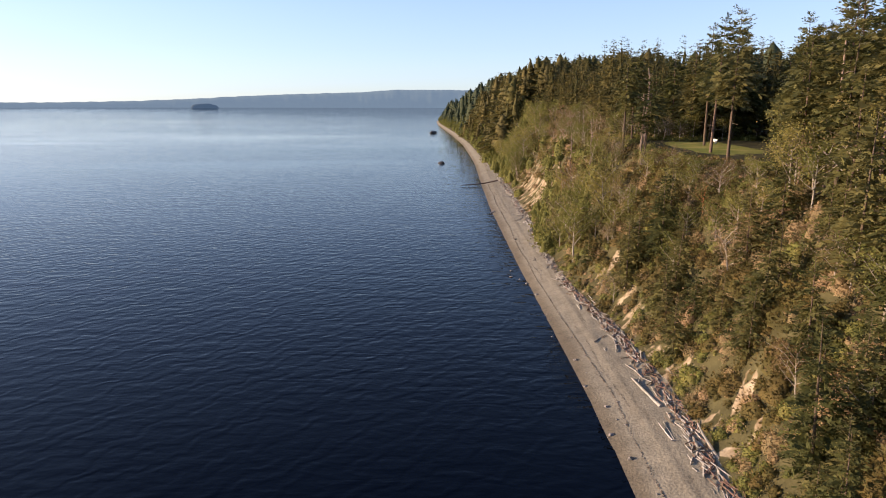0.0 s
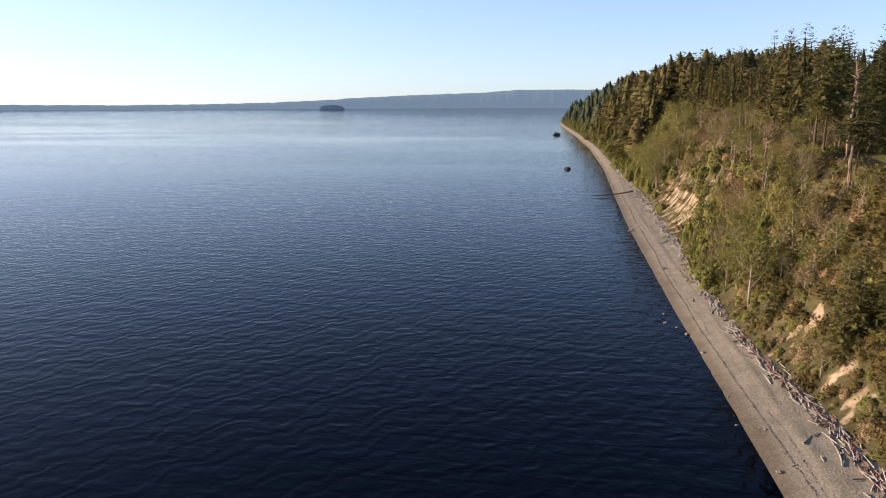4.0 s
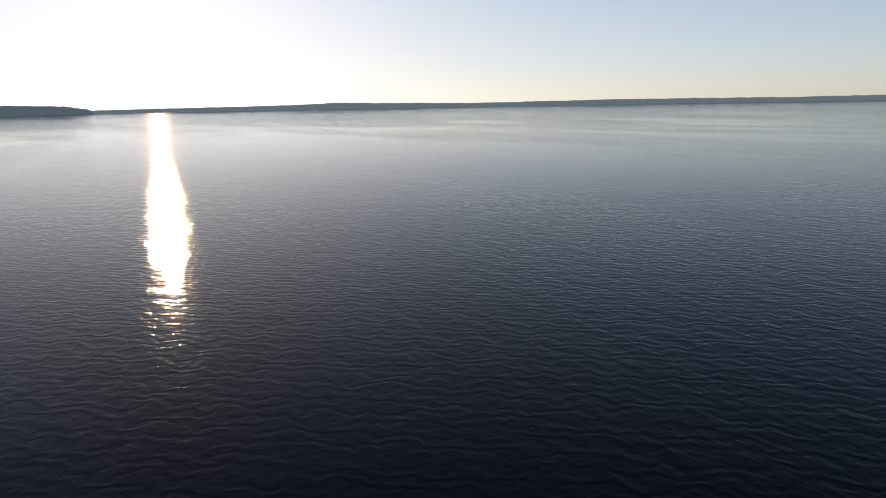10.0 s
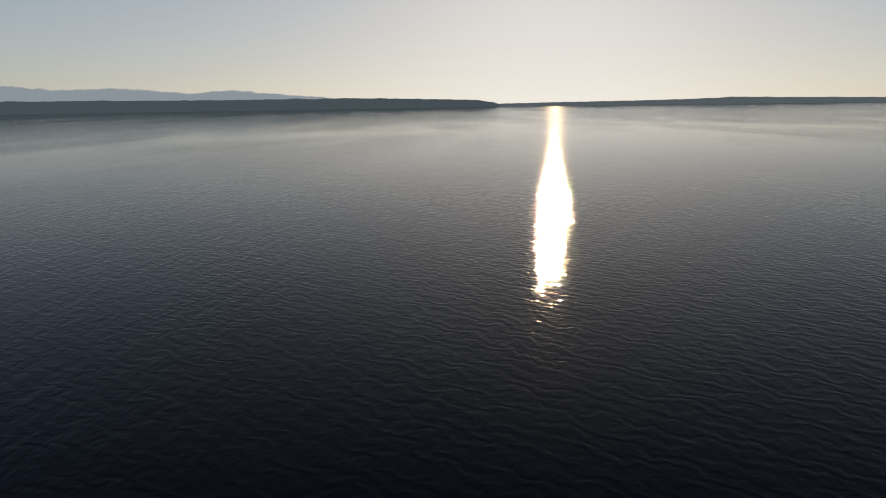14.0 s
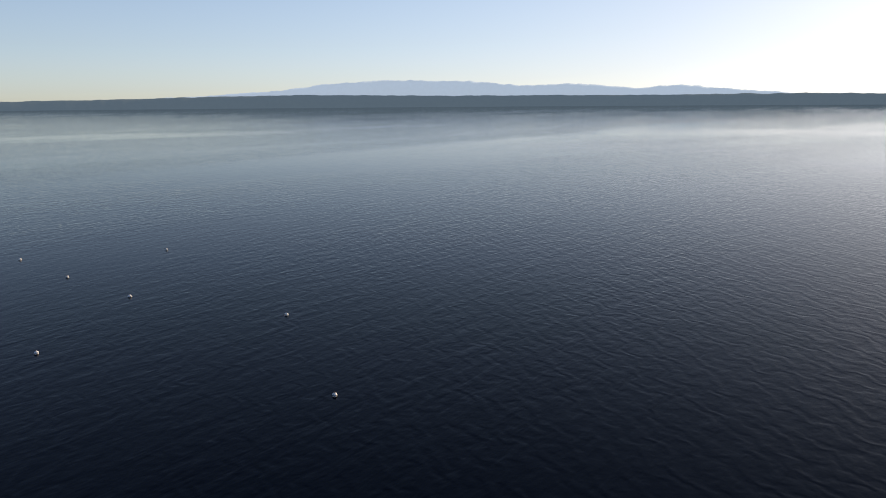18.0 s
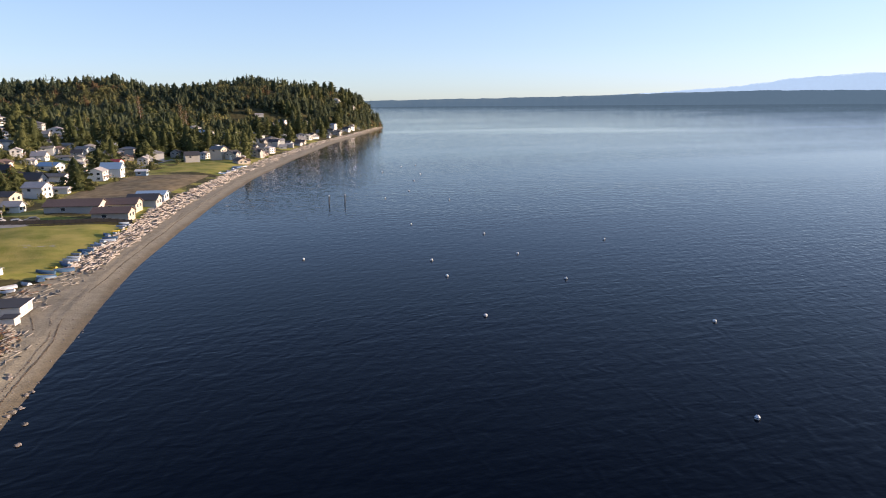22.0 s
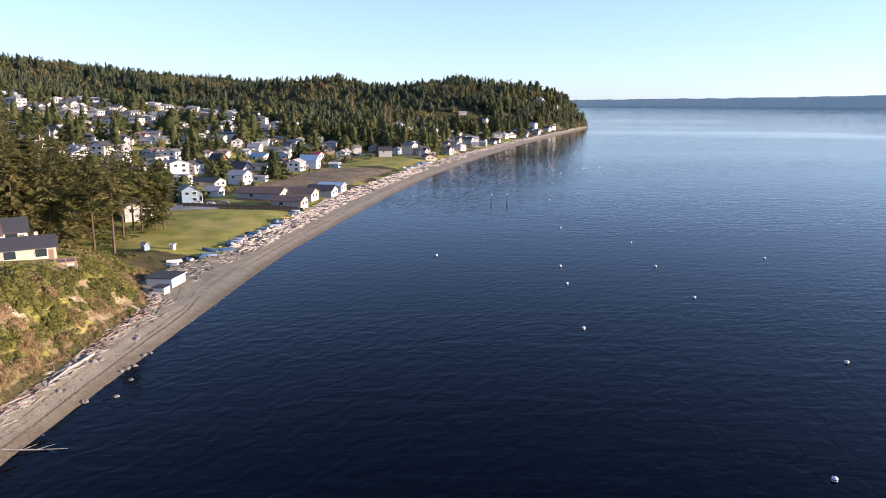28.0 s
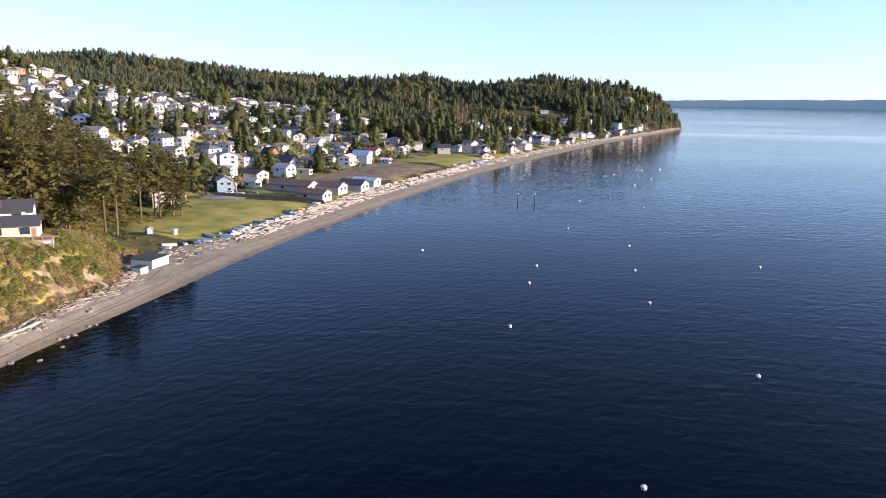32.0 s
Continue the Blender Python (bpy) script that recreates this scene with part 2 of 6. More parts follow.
def water_material():
    m = bpy.data.materials.new("sea_water")
    m.use_nodes = True
    n, l = m.node_tree.nodes, m.node_tree.links
    p = n["Principled BSDF"]
    p.inputs["Base Color"].default_value = (0.0002, 0.001, 0.0042, 1)
    p.inputs["IOR"].default_value = 1.333
    p.inputs["Specular IOR Level"].default_value = 0.078
    tc = n.new("ShaderNodeTexCoord")

    def waves(sx, sy, turn, scale, detail, distort):
        mp = n.new("ShaderNodeMapping")
        mp.inputs["Scale"].default_value = (sx, sy, 1)
        mp.inputs["Rotation"].default_value = (0, 0, radians(turn))
        l.new(tc.outputs["Object"], mp.inputs[0])
        t = n.new("ShaderNodeTexNoise")
        t.inputs["Scale"].default_value, t.inputs["Detail"].default_value, t.inputs["Distortion"].default_value = scale, detail, distort
        l.new(mp.outputs[0], t.inputs["Vector"])
        return t.outputs[0]

    def math2(op, a, b):
        k = n.new("ShaderNodeMath")
        k.operation = op
        for i, v in enumerate((a, b)):
            if isinstance(v, (int, float)):
                k.inputs[i].default_value = v
            else:
                l.new(v, k.inputs[i])
        return k.outputs[0]

    swell = waves(0.35, 1.0, 12, 0.32, 2.5, 0.5)
    cross = waves(0.4, 1.0, 62, 0.34, 2.0, 0.5)
    train = n.new("ShaderNodeTexWave")
    tm = n.new("ShaderNodeMapping")
    tm.inputs["Rotation"].default_value = (0, 0, radians(38))
    l.new(tc.outputs["Object"], tm.inputs[0])
    l.new(tm.outputs[0], train.inputs["Vector"])
    for key, value in (("Scale", 0.1), ("Distortion", 9.0), ("Detail", 2.5), ("Detail Scale", 2.2)):
        train.inputs[key].default_value = value
    ripple = waves(0.5, 1.0, -15, 1.2, 2.5, 0.4)
    height = math2("ADD", math2("ADD", math2("ADD", swell, math2("MULTIPLY", cross, 0.4)), math2("MULTIPLY", ripple, 0.2)), math2("MULTIPLY", train.outputs[1], 0.22))
    calm = waves(0.3, 1.0, 80, 0.0045, 4.0, 0.8)
    ramp = n.new("ShaderNodeMapRange")
    ramp.inputs["From Min"].default_value, ramp.inputs["From Max"].default_value = 0.4, 0.58
    ramp.inputs["To Min"].default_value, ramp.inputs["To Max"].default_value = 0.4, 1.1
    l.new(calm, ramp.inputs[0])
    bp = n.new("ShaderNodeBump")
    bp.inputs["Strength"].default_value = 1.0
    bp.inputs["Distance"].default_value = 0.13
    # the chop dies down out in the open sound
    reach, out = n.new("ShaderNodeVectorMath"), n.new("ShaderNodeMapRange")
    reach.operation = "LENGTH"
    l.new(tc.outputs["Object"], reach.inputs[0])
    l.new(reach.outputs["Value"], out.inputs[0])
    for key, value in (("From Min", 150), ("From Max", 700), ("To Min", 1.0), ("To Max", 0.75)):
        out.inputs[key].default_value = value
    l.new(math2("MULTIPLY", math2("MULTIPLY", height, ramp.outputs[0]), out.outputs[0]), bp.inputs["Height"])
    l.new(bp.outputs[0], p.inputs["Normal"])
    p.inputs["Roughness"].default_value = 0.04
    return m


M_WATER = water_material()


def ground_material(name):
    """Land: grass, dry grass, bare sand and paving by the sheet's own masks, broken by noise."""
    m = bpy.data.materials.new(name)
    m.use_nodes = True
    n, l = m.node_tree.nodes, m.node_tree.links
    p = n["Principled BSDF"]
    p.inputs["Roughness"].default_value = 0.95
    p.inputs["Specular IOR Level"].default_value = 0.08
    tc = n.new("ShaderNodeTexCoord")

    def noise_at(scale, detail=5):
        t = n.new("ShaderNodeTexNoise")
        t.inputs["Scale"].default_value, t.inputs["Detail"].default_value = scale, detail
        l.new(tc.outputs["Object"], t.inputs["Vector"])
        return t.outputs[0]

    def two(a, b, fac, lo=0.35, hi=0.65):
        r = n.new("ShaderNodeValToRGB")
        r.color_ramp.elements[0].position, r.color_ramp.elements[1].position = lo, hi
        r.color_ramp.elements[0].color, r.color_ramp.elements[1].color = (*a, 1), (*b, 1)
        l.new(fac, r.inputs[0])
        return r.outputs[0]

    def over(a, b, mask):
        at = n.new("ShaderNodeAttribute")
        at.attribute_name = mask
        k = n.new("ShaderNodeMath")
        k.operation = "MULTIPLY_ADD"
        l.new(noise_at(0.7), k.inputs[0])
        k.inputs[1].default_value = 1.2
        sub = n.new("ShaderNodeMath")
        sub.operation = "MULTIPLY_ADD"
        l.new(at.outputs["Fac"], sub.inputs[0])
        sub.inputs[1].default_value, sub.inputs[2].default_value = 2.0, -1.1
        l.new(sub.outputs[0], k.inputs[2])
        r = n.new("ShaderNodeMapRange")
        r.inputs["From Min"].default_value, r.inputs["From Max"].default_value = 0.35, 0.65
        l.new(k.outputs[0], r.inputs[0])
        x = n.new("ShaderNodeMix")
        x.data_type = "RGBA"
        l.new(r.outputs[0], x.inputs["Factor"])
        l.new(a, x.inputs["A"])
        l.new(b, x.inputs["B"])
        return x.outputs["Result"]

    colour = two((0.05, 0.045, 0.02), (0.09, 0.08, 0.035), noise_at(0.35))
    colour = over(colour, two((0.19, 0.2, 0.035), (0.34, 0.29, 0.078), noise_at(0.15)), "lawn")
    colour = over(colour, two((0.14, 0.11, 0.062), (0.27, 0.21, 0.12), noise_at(0.25)), "dry")
    colour = over(colour, two((0.17, 0.125, 0.07), (0.37, 0.3, 0.2), noise_at(0.5)), "bare")
    colour = over(colour, two((0.26, 0.25, 0.24), (0.34, 0.33, 0.31), noise_at(0.3)), "paved")
    l.new(colour, p.inputs["Base Color"])
    bp = n.new("ShaderNodeBump")
    bp.inputs["Distance"].default_value = 0.13
    l.new(noise_at(1.8), bp.inputs["Height"])
    l.new(bp.outputs[0], p.inputs["Normal"])
    return m


M_LAND = ground_material("land")


def beach_material():
    m = material("gravel_beach", (0.285, 0.255, 0.187), 0.9, scale=3.0, second=(0.142, 0.128, 0.096), bump=0.12, bump_scale=3.5, spec=0.2)
    n, l = m.node_tree.nodes, m.node_tree.links
    p = n["Principled BSDF"]
    at = n.new("ShaderNodeAttribute")
    at.attribute_name = "wet"
    x = n.new("ShaderNodeMix")
    x.data_type, x.blend_type = "RGBA", "MULTIPLY"
    x.inputs["B"].default_value = (0.62, 0.58, 0.53, 1)
    l.new(at.outputs["Fac"], x.inputs["Factor"])
    l.new(p.inputs["Base Color"].links[0].from_socket, x.inputs["A"])
    l.new(x.outputs["Result"], p.inputs["Base Color"])
    return m


M_BEACH = beach_material()


# ---- the lie of the land ----
COAST = [(-1070, -299), (-1054, -294), (-850, -218), (-612, -128), (-450, -75), (-420, -66), (-320, -36), (-236, -16.5), (-164, -2.4), (-123, 5.2), (-94, 8.9), (-67, 11.2), (-38, 13.9), (-7, 16.4),
         (30, 18.4), (62, 19.3), (96, 19.3), (164, 18.2), (256, 17.6), (329, 18.4), (457, 20.6), (660, 18.9), (877, 11), (1302, -9.7), (1620, -16)]
BEACH = [(-1060, 6), (-860, 9), (-615, 15), (-432, 16), (-296, 15), (-217, 17), (-160, 14), (-105, 13), (-92, 18), (-78, 19), (-69, 14), (-62, 9.5), (-41, 8), (-16, 6), (60, 9), (85, 10.5),
         (111, 10), (137, 7.5), (174, 8), (230, 10.5), (312, 11.5), (378, 9.5), (450, 6), (700, 5), (1600, 4)]
BLUFF = [(-1060, 30, 24), (-960, 42, 40), (-880, 24, 45), (-780, 5, 35), (-600, 1.5, 20), (-110, 0.7, 10), (-100, 1.2, 14), (-92, 2.5, 16), (-85, 4, 16), (-75, 6, 14), (-62, 9, 13), (-40, 10.5, 12),
         (0, 14, 15), (40, 19, 18), (80, 23, 18), (120, 24.5, 19), (250, 28, 23), (400, 31, 28), (800, 33, 34), (1200, 26, 40), (1600, 8, 30)]


RIDGE = [(-260, 42), (-190, 50), (-110, 55), (-70, 60), (-20, 57), (15, 51), (55, 54), (90, 63), (130, 61), (180, 57), (215, 57), (300, 65), (370, 70), (430, 77), (490, 86), (600, 94)]


def column(table, k):
    return np.array([r[0] for r in table], float), np.array([r[k] for r in table], float)


YS = np.arange(-1100.0, 1700.0, 2.0)
XS = np.interp(YS, *column(COAST, 1))
XS = np.convolve(np.pad(XS, 6, mode="edge"), np.ones(13) / 13, "valid")
# the headland ends in a rounded nose, the far north shore likewise
XS = XS + np.where(YS < -1030, (np.clip(-1030 - YS, 0, 80) / 26.0) ** 3.2 * 3, 0) + np.where(YS > 1560, ((YS - 1560) / 40) ** 3 * 14, 0)


def coast(y):
    return np.interp(y, YS, XS)


def beach_width(y):
    return np.interp(y, *column(BEACH, 1))


def step(t):
    t = np.clip(t, 0, 1)
    return t * t * (3 - 2 * t)


def wobble(x, y, scale, seed=0.0):
    """Cheap smooth noise in -1..1 from crossed sines."""
    u, v = x / scale, y / scale
    return (np.sin(u * 1.7 + 1.3 * np.sin(v * 1.1 + seed)) + np.sin(v * 1.9 + 1.7 * np.sin(u * 0.8 + seed * 2)) + np.sin((u + v) * 2.9 + seed * 3) * 0.5) / 2.5


def height(x, y):
    x, y = np.asarray(x, float), np.asarray(y, float)
    d = x - coast(y)
    w = beach_width(y)
    low = np.interp(y, [-700, -300, -100, -60, 1600], [2.4, 2.6, 2.5, 2.2, 2.2])
    z = np.where(d < 0, 0.13 * d, low * (np.clip(d, 0, None) / w) ** 0.85)
    z = np.where(d > w, low, z)
    up = np.clip((d - w) / np.interp(y, *column(BLUFF, 2)), 0, 1)
    z = z + np.interp(y, *column(BLUFF, 1)) * (0.7 * step(up) + 0.3 * up)
    z = z + np.where(d > w, np.clip((d - w) / 25, 0, 1) * 0.7, 0)
    begin = np.interp(y, [-900, -600, -300, -120, -60, 60, 300], [50, 75, 72, 62, 75, 90, 80])
    slope = np.interp(y, [-1000, -700, -450, -300, -150, -60, 60, 300, 900], [0.2, 0.22, 0.25, 0.28, 0.32, 0.2, 0.08, 0.08, 0.1])
    top = np.interp(y, [-1000, -700, -450, -300, -100, 0, 100, 900, 1500], [16, 20, 36, 46, 42, 24, 8, 8, 4])
    rise = np.clip(d - begin, 0, None) * slope
    z = z + top * (1 - np.exp(-((rise / np.maximum(top, 1)) ** 1.25)))
    for cx, cy, amp, sx, sy in ((480, -690, 36, 170, 170), (610, -770, 24, 110, 130), (365, -418, 32, 62, 75), (190, -190, 10, 60, 60)):
        z = z + amp * np.exp(-(((x - cx) / sx) ** 2) - ((y - cy) / sy) ** 2) * step((d - w) / 60)
    # the wooded ridge behind the town, falling to the headland
    k = step((-740 - y) / 170) * step((d - w - 25) / 70)
    z = z * (1 - k) + k * np.interp(x, *column(RIDGE, 1))
    z = z + np.where(d > w + 2, wobble(x, y, 9, 1) * 0.35 * np.clip((d - w) / 12, 0, 1), 0) + np.where(d > w + 60, wobble(x, y, 60, 2) * 1.6 * np.clip((d - w - 60) / 60, 0, 1), 0)
    face = np.exp(-(((up - 0.45) / 0.3) ** 2)) * (np.interp(y, *column(BLUFF, 1)) > 5)
    z = z + np.where(d > w, face * step((d - w) / 2), 0) * wobble(x * 0.3, y, 4.5, 3) * 1.1
    return z


def ground_z(x, y):
    return float(height(np.array([x]), np.array([y]))[0])


# bare sand on the bluff: along y, half-length, from and to (share of the face)
BARE = [(262, 30, 0.0, 0.4), (240, 14, 0.0, 0.5), (290, 16, 0.0, 0.42), (312, 6, 0.05, 0.2), (130, 4, 0.05, 0.3), (109, 5, 0.0, 0.14), (98, 7, 0.0, 0.1), (89, 4, 0.0, 0.12), (73.5, 2.5, 0.0, 0.26), (67, 3, 0.0, 0.2), (118, 6, 0.0, 0.2), (160, 3, 0.25, 0.4), (-46, 3.2, 0.0, 0.45), (-57, 3.0, 0.0, 0.34), (-35, 4, 0.58, 0.7)]


def bare_at(x, y):
    d = x - coast(y)
    up = (d - beach_width(y)) / np.interp(y, *column(BLUFF, 2))
    out = np.zeros_like(np.asarray(x, float))
    for cy, half, a, b in BARE:
        m = np.exp(-(((y - cy) / half) ** 4)) * step((up - a + 0.12) / 0.12) * step((b + 0.15 - up) / 0.15)
        out = np.maximum(out, m * np.clip(0.42 + 0.5 * wobble(x, y, 2.2, cy) + 0.5 * wobble(x, y, 0.8, cy), 0, 1))
    return out


def set_mesh(me, verts, faces):
    """Fills a mesh from arrays of verts (n, 3) and faces (m, 3 or 4), quickly."""
    verts, faces = np.asarray(verts, np.float32), np.asarray(faces, np.int32)
    me.vertices.add(len(verts))
    me.vertices.foreach_set("co", verts.ravel())
    k = faces.shape[1]
    me.loops.add(faces.size)
    me.loops.foreach_set("vertex_index", faces.ravel())
    me.polygons.add(len(faces))
    me.polygons.foreach_set("loop_start", np.arange(len(faces), dtype=np.int32) * k)
    me.update(calc_edges=True)
    return me


def add_mask(me, name, values):
    me.attributes.new(name, "FLOAT", "POINT").data.foreach_set("value", np.asarray(values, np.float32))


def sheet(name, rows_y, cols, inner, outer):
    """A sheet between two lines along the shore: inner(y) and outer(y) give d, cols shares from 0 to 1."""
    yy, cc = np.meshgrid(rows_y, cols, indexing="ij")
    d = inner(yy) + (outer(yy) - inner(yy)) * cc
    x = coast(yy) + d
    z = height(x, yy)
    nr, nc = yy.shape
    i = np.arange(nr * nc).reshape(nr, nc)
    faces = np.stack([i[:-1, :-1], i[:-1, 1:], i[1:, 1:], i[1:, :-1]], -1).reshape(-1, 4)
    me = set_mesh(bpy.data.meshes.new(name), np.stack([x, yy, z], -1).reshape(-1, 3), faces)
    for p in me.polygons:
        p.use_smooth = True
    return new(name, me), x.ravel(), yy.ravel(), d.ravel()


rows_y = np.concatenate([np.arange(-1100, -460, 8.0), np.arange(-460, -130, 2.5), np.arange(-130, 330, 1.0), np.arange(330, 560, 3.0), np.arange(560, 1690, 12.0)])
cols_b = np.concatenate([np.linspace(0, 0.45, 14, endpoint=False), np.linspace(0.45, 1, 30)])
beach, bx, by, bd = sheet("beach", rows_y, cols_b, lambda y: np.full_like(y, -14.0), lambda y: beach_width(y) + 0.3)
beach.data.materials.append(M_BEACH)
lines = 0.4 * np.exp(-(((bd - 4.2 - wobble(bx, by, 14) * 0.5) / 0.35) ** 2)) + 0.7 * np.exp(-(((bd - 5.4 - wobble(bx, by, 9, 2) * 0.6) / 0.3) ** 2))
add_mask(beach.data, "wet", np.clip(step((2.6 + wobble(bx, by, 11) * 0.5 - bd) / 2.2) + 0.85 * lines * (0.5 + 0.5 * wobble(bx, by, 6, 5)), 0, 1))
co = np.zeros(len(bx) * 3, np.float32)
beach.data.vertices.foreach_get("co", co)
co = co.reshape(-1, 3)
co[:, 2] += np.where(bd > 0.5, 0.1 * np.exp(-(((bd - 4.8) / 0.5) ** 2)) + 0.07 * np.exp(-(((bd - 6.2 - wobble(bx, by, 13)) / 0.4) ** 2)) + 0.03 * wobble(bx, by, 1.6, 4), 0)
beach.data.vertices.foreach_set("co", co.ravel())
tagged(beach, "grey gravel and sand beach with tide lines", "beach", kind="structure")

cols_l = (np.concatenate([np.arange(0, 40, 0.8), np.arange(40, 110, 2.5), np.arange(110, 260, 6), np.arange(260, 900, 20)])) / 900.0
land, lx, ly, ld = sheet("ground", rows_y, cols_l, lambda y: beach_width(y) - 0.2, lambda y: beach_width(y) + 900)
land.data.materials.append(M_LAND)
W = beach_width(ly)
lawn = np.maximum(step((ly + 172) / 6) * step((-97 - ly) / 8) * step((66 - ld) / 8), step((ly + 670) / 20) * step((-165 - ly) / 10) * step((440 - ld) / 30) * (0.5 + 0.4 * wobble(lx, ly, 8, 6)))
lawn = np.maximum(lawn, step((ly + 420) / 10) * step((-322 - ly) / 14) * step((60 - ld) / 8) * step((ld - 12) / 4))
lawn = np.maximum(lawn, np.exp(-(((lx - 61) / 8) ** 4) - ((ly - 160) / 17) ** 4) * 1.1)
brow = step((ly + 90) / 8) * step((14 - ly) / 8) * step((50 - ld) / 8) * step((ld - W - 0.5) / 2)
lawn = np.maximum(lawn, brow * np.clip(0.5 + 0.45 * wobble(lx, ly, 5, 6) + 0.02 * (ld - W - 8), 0, 0.55))
add_mask(land.data, "lawn", np.clip(lawn, 0, 1))
add_mask(land.data, "dry", np.clip(step((ly + 322) / 10) * step((-212 - ly) / 10) * step((62 - ld) / 8) * step((ld - W - 4) / 4) + 0.35 * np.exp(-(((ly + 100) / 7) ** 2)) * step((34 - ld) / 8) + brow * np.clip(0.55 - 0.5 * wobble(lx, ly, 5, 6) - 0.04 * (ld - W - 6), 0, 0.75), 0, 1))
add_mask(land.data, "bare", bare_at(lx, ly))
# streets of the town, along and up the slope
STREETS = 0.8 * step((ly + 640) / 20) * step((-180 - ly) / 10) * step((ld - 66) / 4) * step((430 - ld) / 20) * np.maximum(np.exp(-(((ld - 72 + 0.5 * wobble(lx, ly, 40)) % 57 / 3.0) ** 4)), np.exp(-(((ly + 190) % 74 / 3.0) ** 4)))
add_mask(land.data, "paved", np.clip(np.exp(-(((lx - 30) / 10) ** 4) - ((ly + 137) / 5) ** 4) * 0.42 + np.exp(-(((lx - 48) / 9) ** 4) - ((ly + 172) / 6) ** 4) + np.exp(-(((lx - 2) / 7) ** 4) - ((ly + 200) / 9) ** 4) + STREETS, 0, 1))
tagged(land, "coastal land with grass, undergrowth and bare sandy bluff", "ground", kind="structure")

# ---- the sea ----
ring = [0.0] + list(np.geomspace(40, 4900, 40))
ang = np.radians(np.arange(0, 360, 3.0))
far_rise = lambda r: 14.0 * (max(r - 1900, 0) / 2500) ** 2  # the far water lies closer under the horizon
V = [(0, 0, 0)] + [(r * math.cos(a), r * math.sin(a), far_rise(r)) for r in ring[1:] for a in ang]
na = len(ang)
Fq = [(1 + k * na + j, 1 + (k + 1) * na + j, 1 + (k + 1) * na + (j + 1) % na, 1 + k * na + (j + 1) % na) for k in range(len(ring) - 2) for j in range(na)]
me = bpy.data.meshes.new("water")
me.from_pydata(V, [], Fq + [(0, 1 + j, 1 + (j + 1) % na) for j in range(na)])
water = tagged(new("water", me), "dark blue calm sea with small ripples", "water", kind="structure")
me.materials.append(M_WATER)


# ---- far shores: low hills with a broken skyline, all at the edge of sight ----
def far_shore(name, mat, radius, depth, profile, label, rough, seed):
    yaw = np.arange(profile[0][0], profile[-1][0] + 0.01, 0.12)
    up = np.interp(yaw, *column(profile, 1))
    rng = np.random.RandomState(seed)
    small = np.convolve(rng.normal(size=len(yaw) + 4), np.ones(5) / 5, "valid") * rough
    top = np.maximum(39 + radius * np.tan(np.radians(up)) + small, 1.0)
    top[0] = top[-1] = 0.0
    verts = []
    for share, out in ((0.0, 0.0), (0.55, 0.18), (0.85, 0.5), (1.0, 0.8), (0.7, 1.0)):
        jit = np.convolve(rng.normal(size=len(yaw) + 8), np.ones(9) / 9, "valid") * rough * 1.5 * (0 < share < 1)
        r = radius + depth * out + np.convolve(rng.normal(size=len(yaw) + 14), np.ones(15) / 15, "valid") * depth * 0.12
        a = np.radians(yaw)
        verts.append(np.stack([-np.sin(a) * r, np.cos(a) * r, np.maximum(top * share + jit, 0) - 0.5 * (share == 0)], -1))
    nv = len(yaw)
    i = np.arange(5 * nv).reshape(5, nv)
    faces = np.stack([i[:-1, :-1], i[1:, :-1], i[1:, 1:], i[:-1, 1:]], -1).reshape(-1, 4)
    ob = new(name, set_mesh(bpy.data.meshes.new(name), np.concatenate(verts), faces))
    ob.data.materials.append(mat)
    return tagged(ob, label, "far shore", kind="structure")


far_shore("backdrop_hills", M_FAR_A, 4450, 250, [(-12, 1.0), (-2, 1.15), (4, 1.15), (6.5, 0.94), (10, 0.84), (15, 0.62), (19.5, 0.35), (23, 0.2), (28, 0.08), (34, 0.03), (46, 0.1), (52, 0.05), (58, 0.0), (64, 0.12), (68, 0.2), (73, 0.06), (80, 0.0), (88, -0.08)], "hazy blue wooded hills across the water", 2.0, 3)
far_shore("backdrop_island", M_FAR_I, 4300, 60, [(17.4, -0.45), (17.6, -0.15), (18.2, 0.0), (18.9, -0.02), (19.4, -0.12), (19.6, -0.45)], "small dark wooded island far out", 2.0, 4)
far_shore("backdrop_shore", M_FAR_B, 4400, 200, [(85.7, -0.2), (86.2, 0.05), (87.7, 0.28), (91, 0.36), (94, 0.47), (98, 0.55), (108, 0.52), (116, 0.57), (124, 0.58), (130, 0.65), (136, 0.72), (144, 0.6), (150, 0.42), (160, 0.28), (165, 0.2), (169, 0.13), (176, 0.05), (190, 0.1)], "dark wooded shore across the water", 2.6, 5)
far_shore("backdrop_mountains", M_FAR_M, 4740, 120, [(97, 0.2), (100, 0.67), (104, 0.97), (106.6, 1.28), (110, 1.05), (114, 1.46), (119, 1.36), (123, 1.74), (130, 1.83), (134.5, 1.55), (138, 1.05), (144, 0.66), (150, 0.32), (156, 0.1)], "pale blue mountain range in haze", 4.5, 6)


# ---- builders ----
def part(name, geo, mat, parent=None, label="", at=None):
    """Links (verts, faces), or a mesh, as one object under a thing or a part."""
    if isinstance(geo, bpy.types.Mesh):
        me = geo
    else:
        me = bpy.data.meshes.new(name)
        v, f = geo
        if isinstance(f, np.ndarray):
            set_mesh(me, v, f)
        else:
            me.from_pydata([tuple(p) for p in v], [], [tuple(q) for q in f])
        for m in mat if isinstance(mat, (list, tuple)) else [mat]:
            me.materials.append(m)
    ob = new(name, me)
    if parent:
        ob.parent = parent
    if at is not None:
        ob.matrix_basis = at
    if label:
        ob["label"] = label
    return ob


